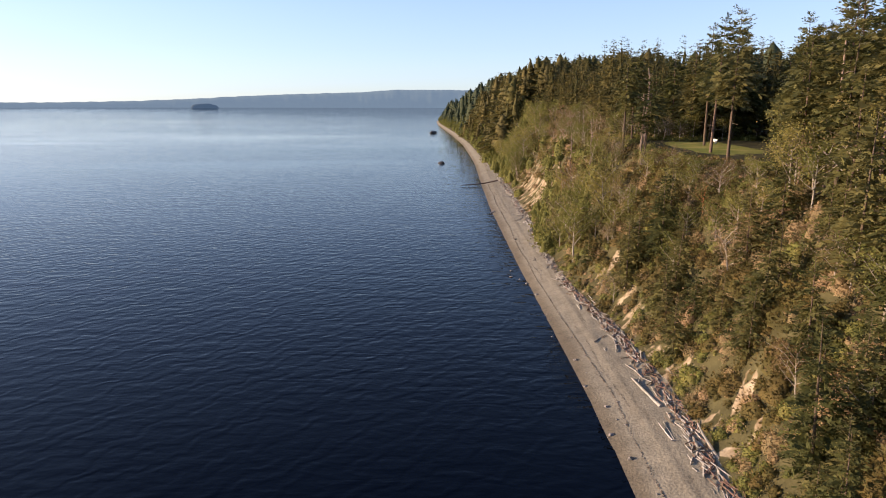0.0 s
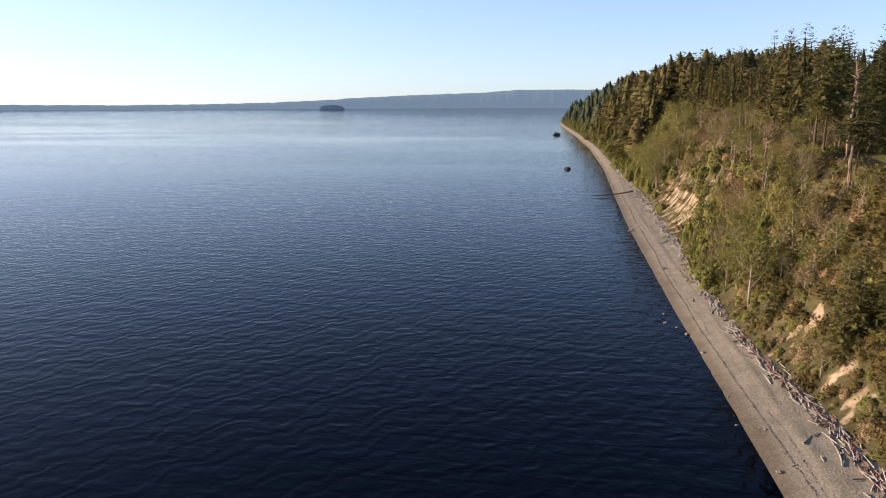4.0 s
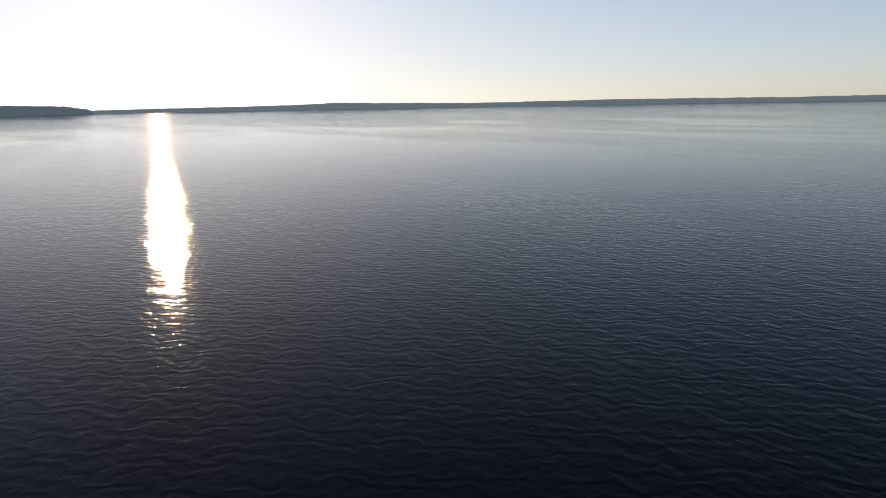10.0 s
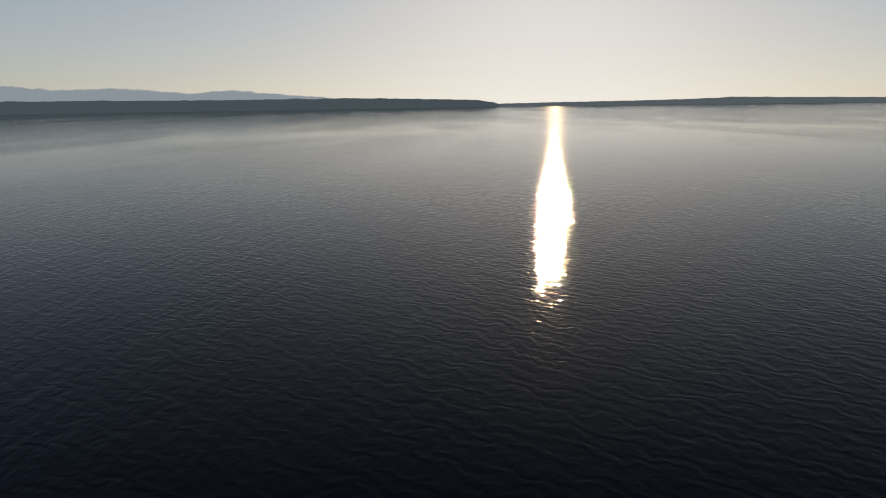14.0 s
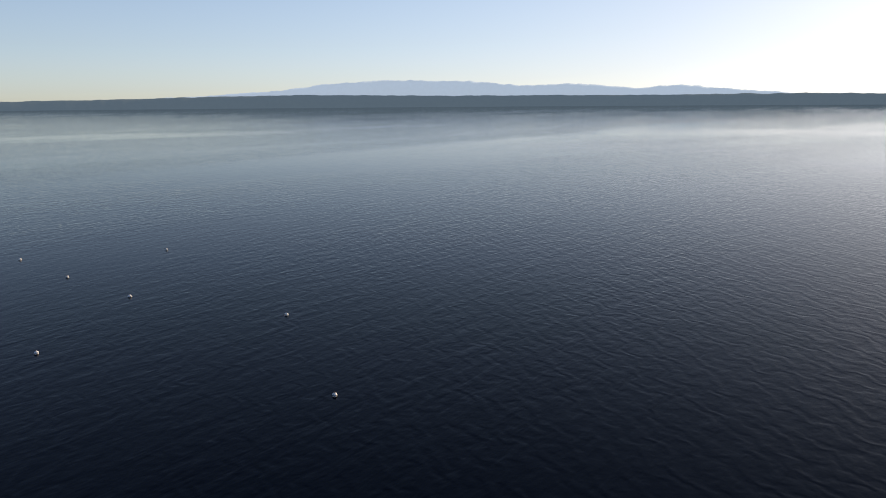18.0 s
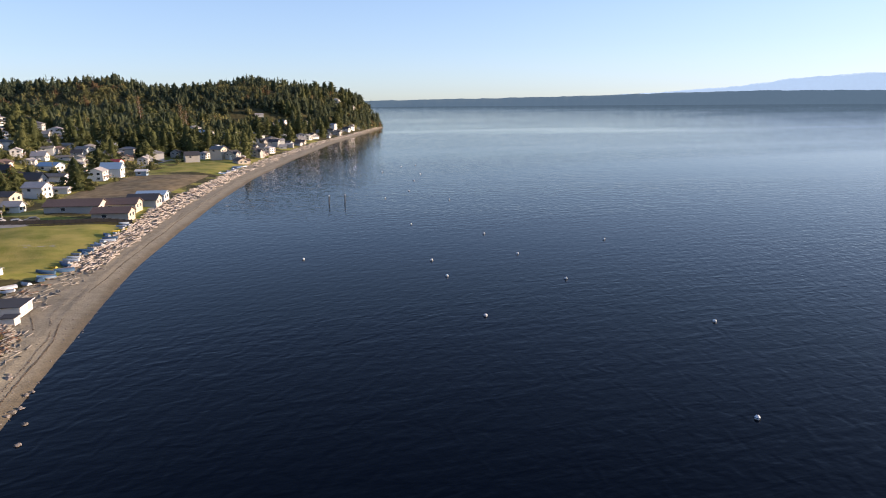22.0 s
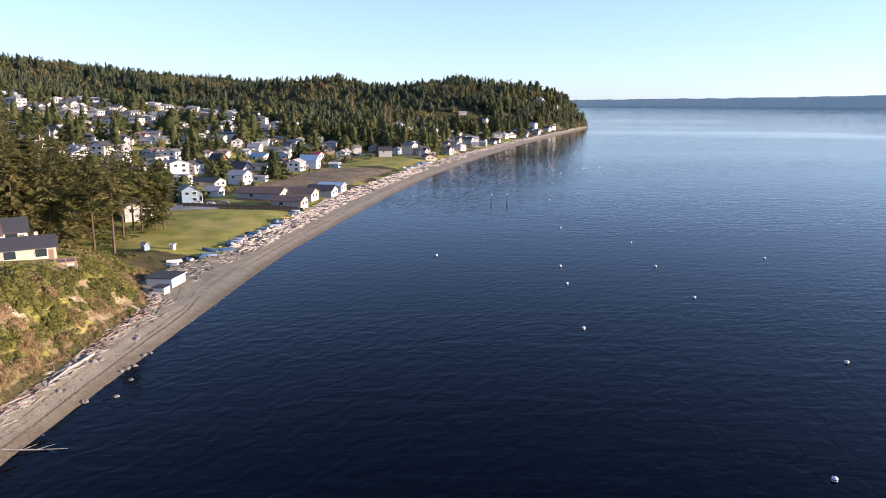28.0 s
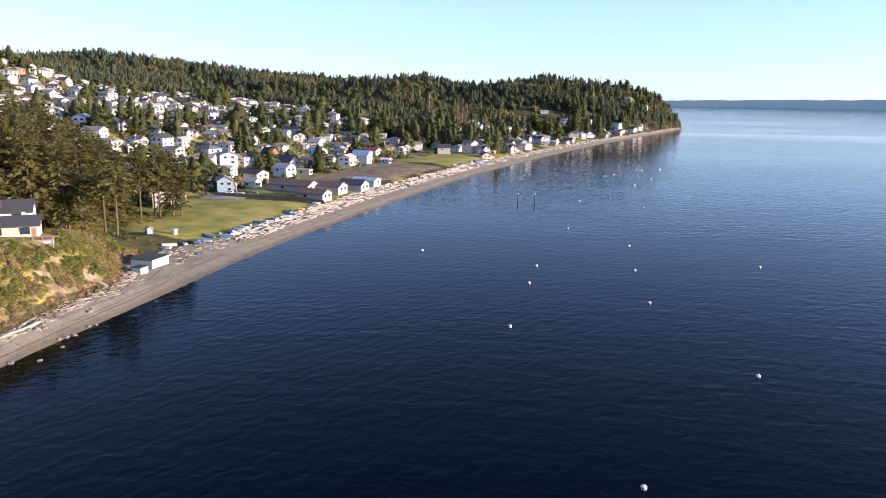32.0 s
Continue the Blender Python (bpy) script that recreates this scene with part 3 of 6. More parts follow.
def thing(name, label, category, m=None, group=""):
    ob = new(name)
    ob.empty_display_size = 0.2
    if m is not None:
        ob.matrix_basis = m
    return tagged(ob, label, category, group)


def join(*geos):
    v, f, n = [], [], 0
    for gv, gf in geos:
        v += [tuple(p) for p in gv]
        f += [tuple(i + n for i in q) for q in gf]
        n += len(gv)
    return v, f


def box(x0, y0, z0, x1, y1, z1):
    v = [(x, y, z) for z in (z0, z1) for x, y in ((x0, y0), (x1, y0), (x1, y1), (x0, y1))]
    return v, [(3, 2, 1, 0), (4, 5, 6, 7), (0, 1, 5, 4), (1, 2, 6, 5), (2, 3, 7, 6), (3, 0, 4, 7)]


def tube(points, radii, sides=6):
    """A tapered limb through points."""
    v, f = [], []
    for k, (p, r) in enumerate(zip(points, radii)):
        a, b = Vector(points[max(k - 1, 0)]), Vector(points[min(k + 1, len(points) - 1)])
        q = (b - a).to_track_quat("Z", "Y")
        for j in range(sides):
            t = 2 * math.pi * j / sides
            v.append(tuple(Vector(p) + q @ Vector((r * math.cos(t), r * math.sin(t), 0))))
    for k in range(len(points) - 1):
        for j in range(sides):
            f.append((k * sides + j, k * sides + (j + 1) % sides, (k + 1) * sides + (j + 1) % sides, (k + 1) * sides + j))
    f.append(tuple(range(sides))[::-1])
    f.append(tuple((len(points) - 1) * sides + j for j in range(sides)))
    return v, f


def kites(base, along, side, length, width):
    """As triangles(), but with two faces a spray, for far trees."""
    n = len(base)
    length, width = np.asarray(length)[:, None], np.asarray(width)[:, None]
    v = np.stack([base, base + along * length * 0.5 - side * width * 0.5, base + along * length, base + along * length * 0.5 + side * width * 0.5], 1)
    i = np.arange(n)[:, None] * 4
    return v.reshape(-1, 3), np.concatenate([i + [[0, 1, 2]], i + [[0, 2, 3]]])


def triangles(base, along, side, length, width):
    """Pointed sprays: arrays of base, unit directions along and aside, and sizes, to verts and faces."""
    n = len(base)
    length, width = np.asarray(length)[:, None], np.asarray(width)[:, None]
    v = np.stack([base + side * width * 0.35, base - side * width * 0.35, base + along * length * 0.55 - side * width * 0.5, base + along * length, base + along * length * 0.5 + side * width * 0.5], 1)
    i = np.arange(n)[:, None] * 5
    f = np.concatenate([i + [[0, 1, 2]], i + [[0, 2, 4]], i + [[4, 2, 3]]])
    return v.reshape(-1, 3), f


def unit(v):
    return v / np.maximum(np.linalg.norm(v, axis=-1, keepdims=True), 1e-9)


def conifer(seed, tall, reach, bare, whorls, per, twigs, shape=None, droop=0.8, taper=0.6, bias=1.0):
    """A fir: a tapered trunk with dead stubs, and a crown of drooping, uneven boughs, each a row of needle sprays."""
    rng = np.random.RandomState(seed)
    u = tall / 24
    lean = rng.normal(0, 0.012, 2)
    pts = [(lean[0] * tall * t + 0.06 * math.sin(5 * t + seed), lean[1] * tall * t, tall * t) for t in np.linspace(0, 1, 8)]
    stubs = []
    for k in range(7):
        t = rng.uniform(0.25 * bare, bare + 0.1)
        a, n = rng.uniform(0, 6.28), rng.uniform(0.5, 1.8)
        c = Vector((lean[0] * tall * t, lean[1] * tall * t, tall * t))
        stubs.append(tube([c, c + Vector((math.cos(a) * n, math.sin(a) * n, -0.2))], [0.05, 0.02], 3))
    trunk = join(tube([(p[0], p[1], p[2] - 0.6 * (k == 0)) for k, p in enumerate(pts)], [0.0115 * tall * (1 - t) ** 0.9 + 0.02 for t in np.linspace(0, 1, 8)], 7), *stubs)
    B, A, S, L, Wd = [], [], [], [], []
    gap = rng.uniform(0, 6.28)
    for k in range(whorls):
        t = bare + (1 - bare) * (max(k + rng.uniform(-0.4, 0.4), 0) / whorls) ** bias
        t = min(max(t, bare), 0.985)
        full = reach * (1 - ((t - bare) / (1 - bare))) ** taper * (0.55 + 0.45 * min(1, (t - bare) / 0.15)) + 0.1 * u
        for j in range(per):
            a = rng.uniform(0, 6.28)
            n = full * rng.uniform(0.45, 1.2) * (1 + 0.2 * math.cos(a - gap))
            rise = rng.uniform(-0.35, 0.2) + 1.1 * max(0, t - 0.7) / 0.3
            out = np.array([math.cos(a), math.sin(a), rise])
            aside = np.array([-math.sin(a), math.cos(a), 0])
            start = np.array([lean[0] * tall * t, lean[1] * tall * t, tall * t])
            for s in np.linspace(0.22, 1, twigs):
                p = start + out * n * s + np.array([0, 0, -0.22 * n * s * s])
                for sgn in (-1, 1):
                    al = out * rng.uniform(0.5, 1.1) + sgn * aside * rng.uniform(0.5, 1.1) + np.array([0, 0, rng.uniform(-0.55, 0.1)])
                    B.append(p + rng.normal(0, 0.08 * u, 3))
                    A.append(al)
                    S.append(np.cross(al, [0, 0, 1]) + rng.normal(0, droop, 3))
                    ln = (0.34 * n * (1.15 - s * 0.6) + 0.42 * (1.1 - t) * u + 0.1 * u) * rng.uniform(0.6, 1.45)
                    L.append(ln)
                    Wd.append(ln * rng.uniform(0.4, 0.7))
    v, f = (shape or triangles)(np.array(B), unit(np.array(A)), unit(np.array(S)), L, Wd)
    return trunk, (v, f)


def ragged_fir(seed, sprays, reach, bare=0.03, blunt=0.75):
    """A fir seen from afar, 1 high: a lumpy core with uneven boughs standing out of it."""
    g = np.random.RandomState(seed)
    lobe, rings, sides = g.uniform(0, 6.28, 2), 5, 6
    wide = lambda t, a: reach * (1 - t) ** blunt * (0.7 + 0.3 * min(1, t / 0.15)) * (1 + 0.22 * np.sin(2 * a + lobe[0]) + 0.18 * np.sin(9 * t + a + lobe[1]))
    v, f = [(0.0, 0.0, 1.0)], []
    for k in range(rings):
        t = 0.86 - (0.86 - bare) * k / (rings - 1)
        for j in range(sides):
            a = 6.283 * (j + 0.5 * (k % 2)) / sides
            r = 0.7 * wide(t, a) * g.uniform(0.65, 1.25)
            v.append((r * math.cos(a), r * math.sin(a), t + g.normal(0, 0.02)))
    f += [(0, 1 + j, 1 + (j + 1) % sides) for j in range(sides)]
    for k in range(rings - 1):
        p, q = 1 + k * sides, 1 + (k + 1) * sides
        for j in range(sides):
            f += [(p + j, q + j, q + (j + 1) % sides), (p + j, q + (j + 1) % sides, p + (j + 1) % sides)]
    t = bare + (0.97 - bare) * g.rand(sprays) ** 1.15
    a = g.uniform(0, 6.28, sprays)
    r = np.array([wide(p, q) for p, q in zip(t, a)])
    B = np.stack([0.55 * r * np.cos(a), 0.55 * r * np.sin(a), t], 1)
    A = unit(np.stack([np.cos(a), np.sin(a), g.uniform(-0.55, 0.1, sprays) + 1.6 * np.clip(t - 0.75, 0, 1)], 1) + g.normal(0, 0.2, (sprays, 3)))
    S = unit(np.cross(A, [0, 0, 1.0]) + g.normal(0, 0.7, (sprays, 3)))
    L = 0.5 * r * g.uniform(0.7, 1.5, sprays) + 0.03
    v2, f2 = kites(B, A, S, L, L * g.uniform(0.4, 0.75, sprays))
    return np.concatenate([np.array(v), v2]), np.concatenate([np.array(f), f2 + len(v)])


def skirted(seed, tiers, points, reach, bare):
    """A far fir, 1 high: ragged drooping skirts one above the other."""
    g = np.random.RandomState(seed)
    v, f = [], []
    for k in range(tiers):
        z = bare + (1 - bare) * (k + 1) / tiers
        low = bare + (1 - bare) * (k - 0.55) / tiers
        r = reach * (1 - k / (tiers + 0.7)) ** 0.65 * g.uniform(0.75, 1.2)
        n, cx, cy = len(v), g.normal(0, 0.006), g.normal(0, 0.006)
        v.append((cx, cy, min(z + 0.03, 1.0)))
        off = g.uniform(0, 6.28)
        for j in range(2 * points):
            a = off + math.pi * j / points + g.uniform(-0.15, 0.15)
            q = r * (g.uniform(0.75, 1.25) if j % 2 == 0 else g.uniform(0.3, 0.6))
            v.append((cx + q * math.cos(a), cy + q * math.sin(a), (low if j % 2 == 0 else (low + z) / 2) + g.normal(0, 0.012)))
        f += [(n, n + 1 + j, n + 1 + (j + 1) % (2 * points)) for j in range(2 * points)]
    return np.array(v), np.array(f)


def broadleaf(seed, tall, reach, leaves, size, limbs=9, low=0.25):
    """A spring tree: limbs that fork, with small leaves in loose clumps at their ends."""
    rng = np.random.RandomState(seed)
    geo, tips = [], []
    lean = Vector((rng.normal(0, 0.08), rng.normal(0, 0.08), 1))
    geo.append(tube([lean * tall * t + Vector((0, 0, -0.4 * (t == 0))) for t in (0, 0.3, 0.6, 0.85)], [0.018 * tall, 0.014 * tall, 0.009 * tall, 0.004 * tall], 6))
    for k in range(limbs):
        t = low + (0.85 - low) * (k + rng.uniform(0, 1)) / limbs
        a = k * 2.4 + rng.uniform(-0.5, 0.5)
        n = reach * rng.uniform(0.6, 1.05) * (1.1 - 0.6 * max(0, t - 0.4))
        p0 = lean * tall * t
        p1 = p0 + Vector((math.cos(a) * n * 0.5, math.sin(a) * n * 0.5, n * rng.uniform(0.25, 0.6)))
        p2 = p1 + Vector((math.cos(a + rng.uniform(-0.5, 0.5)) * n * 0.5, math.sin(a + rng.uniform(-0.5, 0.5)) * n * 0.5, n * rng.uniform(0.25, 0.7)))
        geo.append(tube([p0, p1, p2], [0.007 * tall, 0.005 * tall, 0.002 * tall], 4))
        tips += [p1, p2, p1.lerp(p2, 0.5)]
        for j in range(3):
            q = p1.lerp(p2, rng.uniform(0, 0.9))
            e = q + Vector((rng.normal(0, 1), rng.normal(0, 1), rng.uniform(0.2, 1.2))) * n * 0.32
            geo.append(tube([q, e], [0.003 * tall, 0.001 * tall], 3))
            tips.append(e)
    tips.append(lean * tall * 0.9)
    tips = np.array([tuple(p) for p in tips])
    pick = tips[rng.randint(0, len(tips), leaves)]
    B = pick + rng.normal(0, reach * 0.17, (leaves, 3))
    A = unit(rng.normal(0, 1, (leaves, 3)) + [0, 0, 0.2])
    S = unit(np.cross(A, rng.normal(0, 1, (leaves, 3))))
    L = size * rng.uniform(0.6, 1.5, leaves)
    return join(*geo), kites(B, A, S, L, L * rng.uniform(0.6, 1.0, leaves))


def bush(seed, leaves, size):
    """A unit shrub: leaf sprays over a lumpy low dome."""
    rng = np.random.RandomState(seed)
    a, c = rng.uniform(0, 6.28, leaves), rng.uniform(0, 1, leaves)
    lump = 0.75 + 0.3 * np.sin(a * 3 + seed) * (1 - c) + 0.15 * rng.normal(size=leaves)
    r = np.sqrt(1 - c * c) * lump
    B = np.stack([r * np.cos(a), r * np.sin(a), c * lump * 0.9], 1) * rng.uniform(0.75, 1.0, (leaves, 1))
    A = unit(B + rng.normal(0, 0.5, B.shape) + [0, 0, 0.3])
    S = unit(np.cross(A, rng.normal(0, 1, B.shape)))
    L = size * rng.uniform(0.6, 1.5, leaves)
    v, f = kites(B, A, S, L, L * 0.65)
    # a lumpy core that shuts the gaps
    cv, cf = [(0.0, 0.0, 0.6)], []
    for k in range(3):
        for j in range(8):
            b, h = 6.283 * (j + 0.5 * (k % 2)) / 8 + rng.uniform(-0.2, 0.2), (0.55, 0.25, -0.25)[k]
            q = 0.82 * (0.45, 0.72, 0.8)[k] * (0.8 + 0.3 * math.sin(b * 3 + seed) + rng.normal(0, 0.07))
            cv.append((q * math.cos(b), q * math.sin(b), h * rng.uniform(0.8, 1.2)))
    cf += [(0, 1 + j, 1 + (j + 1) % 8) for j in range(8)]
    for k in range(2):
        a0, a1 = 1 + 8 * k, 9 + 8 * k
        for j in range(8):
            cf += [(a0 + j, a1 + j, a1 + (j + 1) % 8), (a0 + j, a1 + (j + 1) % 8, a0 + (j + 1) % 8)]
    return np.concatenate([v, np.array(cv)]), np.concatenate([f, np.array(cf) + len(v)])


def scatter(name, protos, places, mat, label, category):
    """One object of kind stuff: copies of prototype leaf geometry at rows of (proto, x, y, z, width, height, turn)."""
    vs, fs, n = [], [], 0
    for k, x, y, z, w, h, turn in places:
        v, f = protos[int(k)]
        c, s = math.cos(turn), math.sin(turn)
        vs.append(np.stack([(v[:, 0] * c - v[:, 1] * s) * w + x, (v[:, 0] * s + v[:, 1] * c) * w + y, v[:, 2] * h + z], 1))
        fs.append(f + n)
        n += len(v)
    ob = new(name, set_mesh(bpy.data.meshes.new(name), np.concatenate(vs), np.concatenate(fs)))
    ob.data.materials.append(mat)
    return tagged(ob, label, category, kind="stuff")


def tree_proto(name, geo, bark, leaves, label, group):
    ob = thing(name, label, "tree", pose(0, 0, -500), group)
    part("trunk", geo[0], bark, ob)
    part("crown", geo[1], leaves, ob)
    return ob


used = set()


def place(proto, m, size=1.0):
    """Puts a prototype at a pose: itself the first time, copies after that."""
    if proto not in used:
        used.add(proto)
        proto.matrix_basis = m @ Matrix.Scale(size, 4)
        return proto
    ob = copy_thing(proto, m)
    ob.scale = (size, size, size)
    return ob


# ---- woods on the bluff and plateau ----
rng = np.random.RandomState(11)
FIRS = [tree_proto("fir_tree", conifer(s, h, r, b, wh, 7, tw, kites), M_BARK, M_FIR, lab, "firs by the shore") for s, h, r, b, wh, tw, lab in (
    (1, 25, 5.2, 0.3, 25, 5, "tall dark green fir tree with bare lower trunk"), (2, 23, 5.0, 0.12, 26, 5, "tall olive green fir tree with drooping boughs"), (3, 19, 4.6, 0.08, 22, 5, "dense dark green fir tree"),
    (4, 28, 5.4, 0.42, 20, 5, "tall fir tree with high thin crown and bare trunk"), (5, 12, 3.4, 0.05, 18, 5, "young green fir tree"), (6, 21, 6.0, 0.14, 28, 6, "broad dense olive fir tree"))]
LEAFY = [tree_proto(n, broadleaf(s, h, r, lv, sz), bark, mat, lab, "spring trees by the shore") for n, s, h, r, lv, sz, bark, mat, lab in (
    ("alder_tree", 21, 10, 3.6, 1500, 0.26, M_PALE_BARK, M_BUD, "alder tree in fresh yellow-green spring leaf"), ("alder_tree", 22, 8, 3.2, 1200, 0.26, M_PALE_BARK, M_BUD, "small alder tree with pale green buds"),
    ("maple_tree", 23, 10, 3.8, 900, 0.28, M_PALE_BARK, M_RUSSET, "maple tree with russet spring buds"), ("madrone_tree", 24, 9, 3.6, 700, 0.4, M_RED_BARK, M_FIR, "madrone tree with red-orange peeling bark"),
    ("bare_tree", 25, 8, 3.0, 160, 0.25, M_PALE_BARK, M_RUSSET, "leafless tree with pale branching limbs"), ("willow_tree", 26, 8, 3.6, 1500, 0.24, M_PALE_BARK, M_TWIG, "tan spring willow with fine bare twigs"),
    ("big_alder_tree", 27, 14, 5.2, 2600, 0.34, M_PALE_BARK, M_BUD, "broad alder tree in soft yellow-green new leaf"))]


def with_stem(v, f):
    """Adds the thin upper stem that carries the top boughs."""
    stem = np.array([(0.008, 0, 0.4), (-0.004, 0.007, 0.4), (-0.004, -0.007, 0.4), (0, 0, 0.99)])
    return np.concatenate([v, stem]), np.concatenate([f, np.array([(0, 1, 3), (1, 2, 3), (2, 0, 3)]) + len(v)])


MID_FIR = []
for s, b in ((41, 0.1), (42, 0.25), (43, 0.05)):
    (v1, f1), (v2, f2) = skirted(s, 11, 4, 0.06, b), conifer(s, 1.0, 0.2, b, 20, 6, 2, kites, 1.5, 0.8, 0.75)[1]
    v1[:, 2] *= 0.88
    v1, f1 = with_stem(v1, f1)
    MID_FIR.append((np.concatenate([v1, v2]), np.concatenate([f1, f2 + len(v1)])))
TOWN_FIR = [ragged_fir(s, 120, r, 0.02, b) for s, r, b in ((44, 0.5, 0.6), (45, 0.6, 0.5), (46, 0.54, 0.55), (47, 0.42, 0.7))]
FAR_FIR = [ragged_fir(s, n, r, 0.0, b) for s, n, r, b in ((31, 58, 0.26, 0.6), (32, 58, 0.34, 0.5), (33, 58, 0.22, 0.75), (34, 58, 0.4, 0.5))]
NORTH_FIR = [ragged_fir(s, 150, r, 0.0, b) for s, r, b in ((64, 0.29, 0.65), (65, 0.36, 0.55), (66, 0.24, 0.75))]
SOFT = [(v * [0.3, 0.3, 1.05], f) for v, f in (bush(s, 60, 0.24) for s in (38, 39))]
FAR_LEAF = [bush(s, 56, 0.27) for s in (35, 36, 37)]
BUSH = [bush(s, 60, 0.28) for s in (51, 52, 53, 54)]
FINE_BUSH = [bush(s, 190, 0.15) for s in (55, 56, 57, 58)]
mid_rows, far_rows, leaf_rows = [], [], []


def on_lawn(x, y):
    return math.hypot((x - 61) / 8, (y - 160) / 17) < 1


def low_cover(x, y):
    """How high plants stand on the open slope below the lawn; elsewhere there is no limit."""
    if 70 < y < 178 and 0.25 * y < x < 0.49 * y:
        return max(37.0 - 0.0585 * math.hypot(x, y) - ground_z(x, y), 0.0)
    return 7.0 if 178 <= y < 204 and 38 < x < 64 else 99.0


def turn_at(x, y, sink=0.3):
    return pose(x, y, ground_z(x, y) - sink, rng.normal(0, 1.5), rng.normal(0, 1.5), rng.uniform(0, 360))


def row_at(x, y, tall, wide, kinds):
    return (rng.randint(0, kinds), x, y, ground_z(x, y) - 0.4, wide, tall, rng.uniform(0, 6.28))


firs, back_rows = 0, []
for gy in np.concatenate([np.arange(34, 120, 3.9), np.arange(120, 430, 4.6)]):
    for gd in np.arange(1.5, 78 if gy < 240 else 60, 4.6):
        y, dd = gy + rng.uniform(-2.3, 2.3), gd + rng.uniform(-2.3, 2.3)
        x = float(coast(y) + beach_width(y) + dd)
        up = dd / np.interp(y, *column(BLUFF, 2))
        if up < 0.1 or bare_at(np.array([x]), np.array([y]))[0] > 0.3 or on_lawn(x, y):
            continue
        near = y < (150 if up < 1 else 215) and dd < 52 and firs < 175
        r, size, most = rng.rand(), rng.uniform(0.7, 1.15), low_cover(x, y)
        clump = wobble(x, y, 7, 4)
        kind = rng.choice(7, p=[0.22, 0.14, 0.2, 0.06, 0.12, 0.26, 0.0] if clump < 0.1 else [0.4, 0.3, 0.06, 0.03, 0.04, 0.1, 0.07])
        if most < 12:
            if most > 1.6 and r < 0.75:
                place(LEAFY[kind], turn_at(x, y), min(most / (14 if kind == 6 else 10), 0.6))
            continue
        if up < 1.0:
            open_face = 195 < y < 310 and up < 0.65
            if r < (0.0 if open_face else 0.58 + 0.25 * clump if y < 118 else 0.2 + 0.2 * clump):
                if near:
                    place(FIRS[4 if rng.rand() < 0.5 else 2], turn_at(x, y), size * (0.6 + 0.35 * up))
                    firs += 1
                else:
                    mid_rows.append(row_at(x, y, 13 * size * (0.6 + 0.4 * up), 15 * size, 3))
            elif y > 340:
                leaf_rows.append(row_at(x, y, rng.uniform(5, 11), rng.uniform(2.8, 4.6), 3))
            elif r < (0.35 if open_face else 0.92):
                place(LEAFY[kind], turn_at(x, y), rng.uniform(0.35, 0.55) if open_face else rng.uniform(0.55, 0.95))
        elif r < (0.72 if y < 250 else 0.55) + 0.25 * clump:
            if near:
                place(FIRS[rng.choice(6, p=[0.26, 0.24, 0.2, 0.12, 0.05, 0.13])], turn_at(x, y), size * (0.8 + 0.2 * min(1, dd / 40)))
                firs += 1
            else:
                tall = rng.uniform(13, 30)
                (back_rows if dd > 40 and y > 290 else mid_rows).append(row_at(x, y, tall, tall * rng.uniform(0.95, 1.4), 3))
        elif y > 200 and r < 0.95:
            leaf_rows.append(row_at(x, y, rng.uniform(7, 13), rng.uniform(3, 5), 3))
        elif y < 330 and dd < 50:
            place(LEAFY[kind], turn_at(x, y), rng.uniform(0.8, 1.25))
# young growth that closes the wood's edge round the lawn
for k in range(70):
    a = rng.uniform(-0.6, 3.5)
    x, y = 61 + (11 + 14 * rng.rand()) * math.cos(a), 160 + (20 + 26 * rng.rand()) * math.sin(a)
    if low_cover(x, y) > 50:
        place(FIRS[4 if k % 3 else 2] if k % 2 else LEAFY[k % 3], turn_at(x, y), rng.uniform(0.45, 0.9))
for k in range(26):
    x, y = 46 + 1.6 * k + rng.uniform(-1.5, 1.5), 179 + rng.uniform(0, 9)
    if abs(x - 79) > 6:
        place(LEAFY[(0, 1, 5, 2)[k % 4]], turn_at(x, y), rng.uniform(0.4, 0.75))
# broad alders along the foot of the bluff, beyond the scarp
for x, y, z in [(float(coast(y) + beach_width(y)) + d, y, k) for y, d, k in ((318, 4, 0.9), (326, 8, 1.05), (335, 4, 0.85), (342, 10, 1.1), (352, 5, 0.95), (361, 9, 1.0), (372, 4, 0.8), (385, 8, 0.9), (300, 14, 0.7), (330, 15, 1.05), (350, 17, 1.1), (400, 5, 0.8), (180, 9, 0.55), (188, 13, 0.6))]:
    place(LEAFY[6], turn_at(x, y), z)
scatter("bluff_woods", MID_FIR, mid_rows, M_WOODS, "dense olive and dark green firs on the plateau", "woods")
north_rows = back_rows
for k in range(2150):
    y = 425 + 1160 * rng.rand() ** 1.7
    dd = 3 + 110 * rng.rand() ** 1.25
    x = float(coast(y) + beach_width(y) + dd)
    tall = rng.uniform(17, 34) * min(1, 0.4 + dd / 32)
    if rng.rand() < np.interp(dd, [0, 25, 45, 60], [0.85, 0.65, 0.35, 0.1]):
        leaf_rows.append(row_at(x, y, rng.uniform(6, 13), rng.uniform(3.5, 6.5), 3))
    else:
        (north_rows if y < 780 else far_rows).append(row_at(x, y, tall, tall * rng.uniform(0.9, 1.3), 3))
for k in range(420):
    y = rng.uniform(10, 425)
    x = float(coast(y) + beach_width(y) + rng.uniform(66, 150))
    far_rows.append(row_at(x, y, rng.uniform(19, 28), rng.uniform(20, 30), 4))
scatter("north_firs", NORTH_FIR, north_rows, M_WOODS, "dense olive-green firs along the northern bluff", "woods")
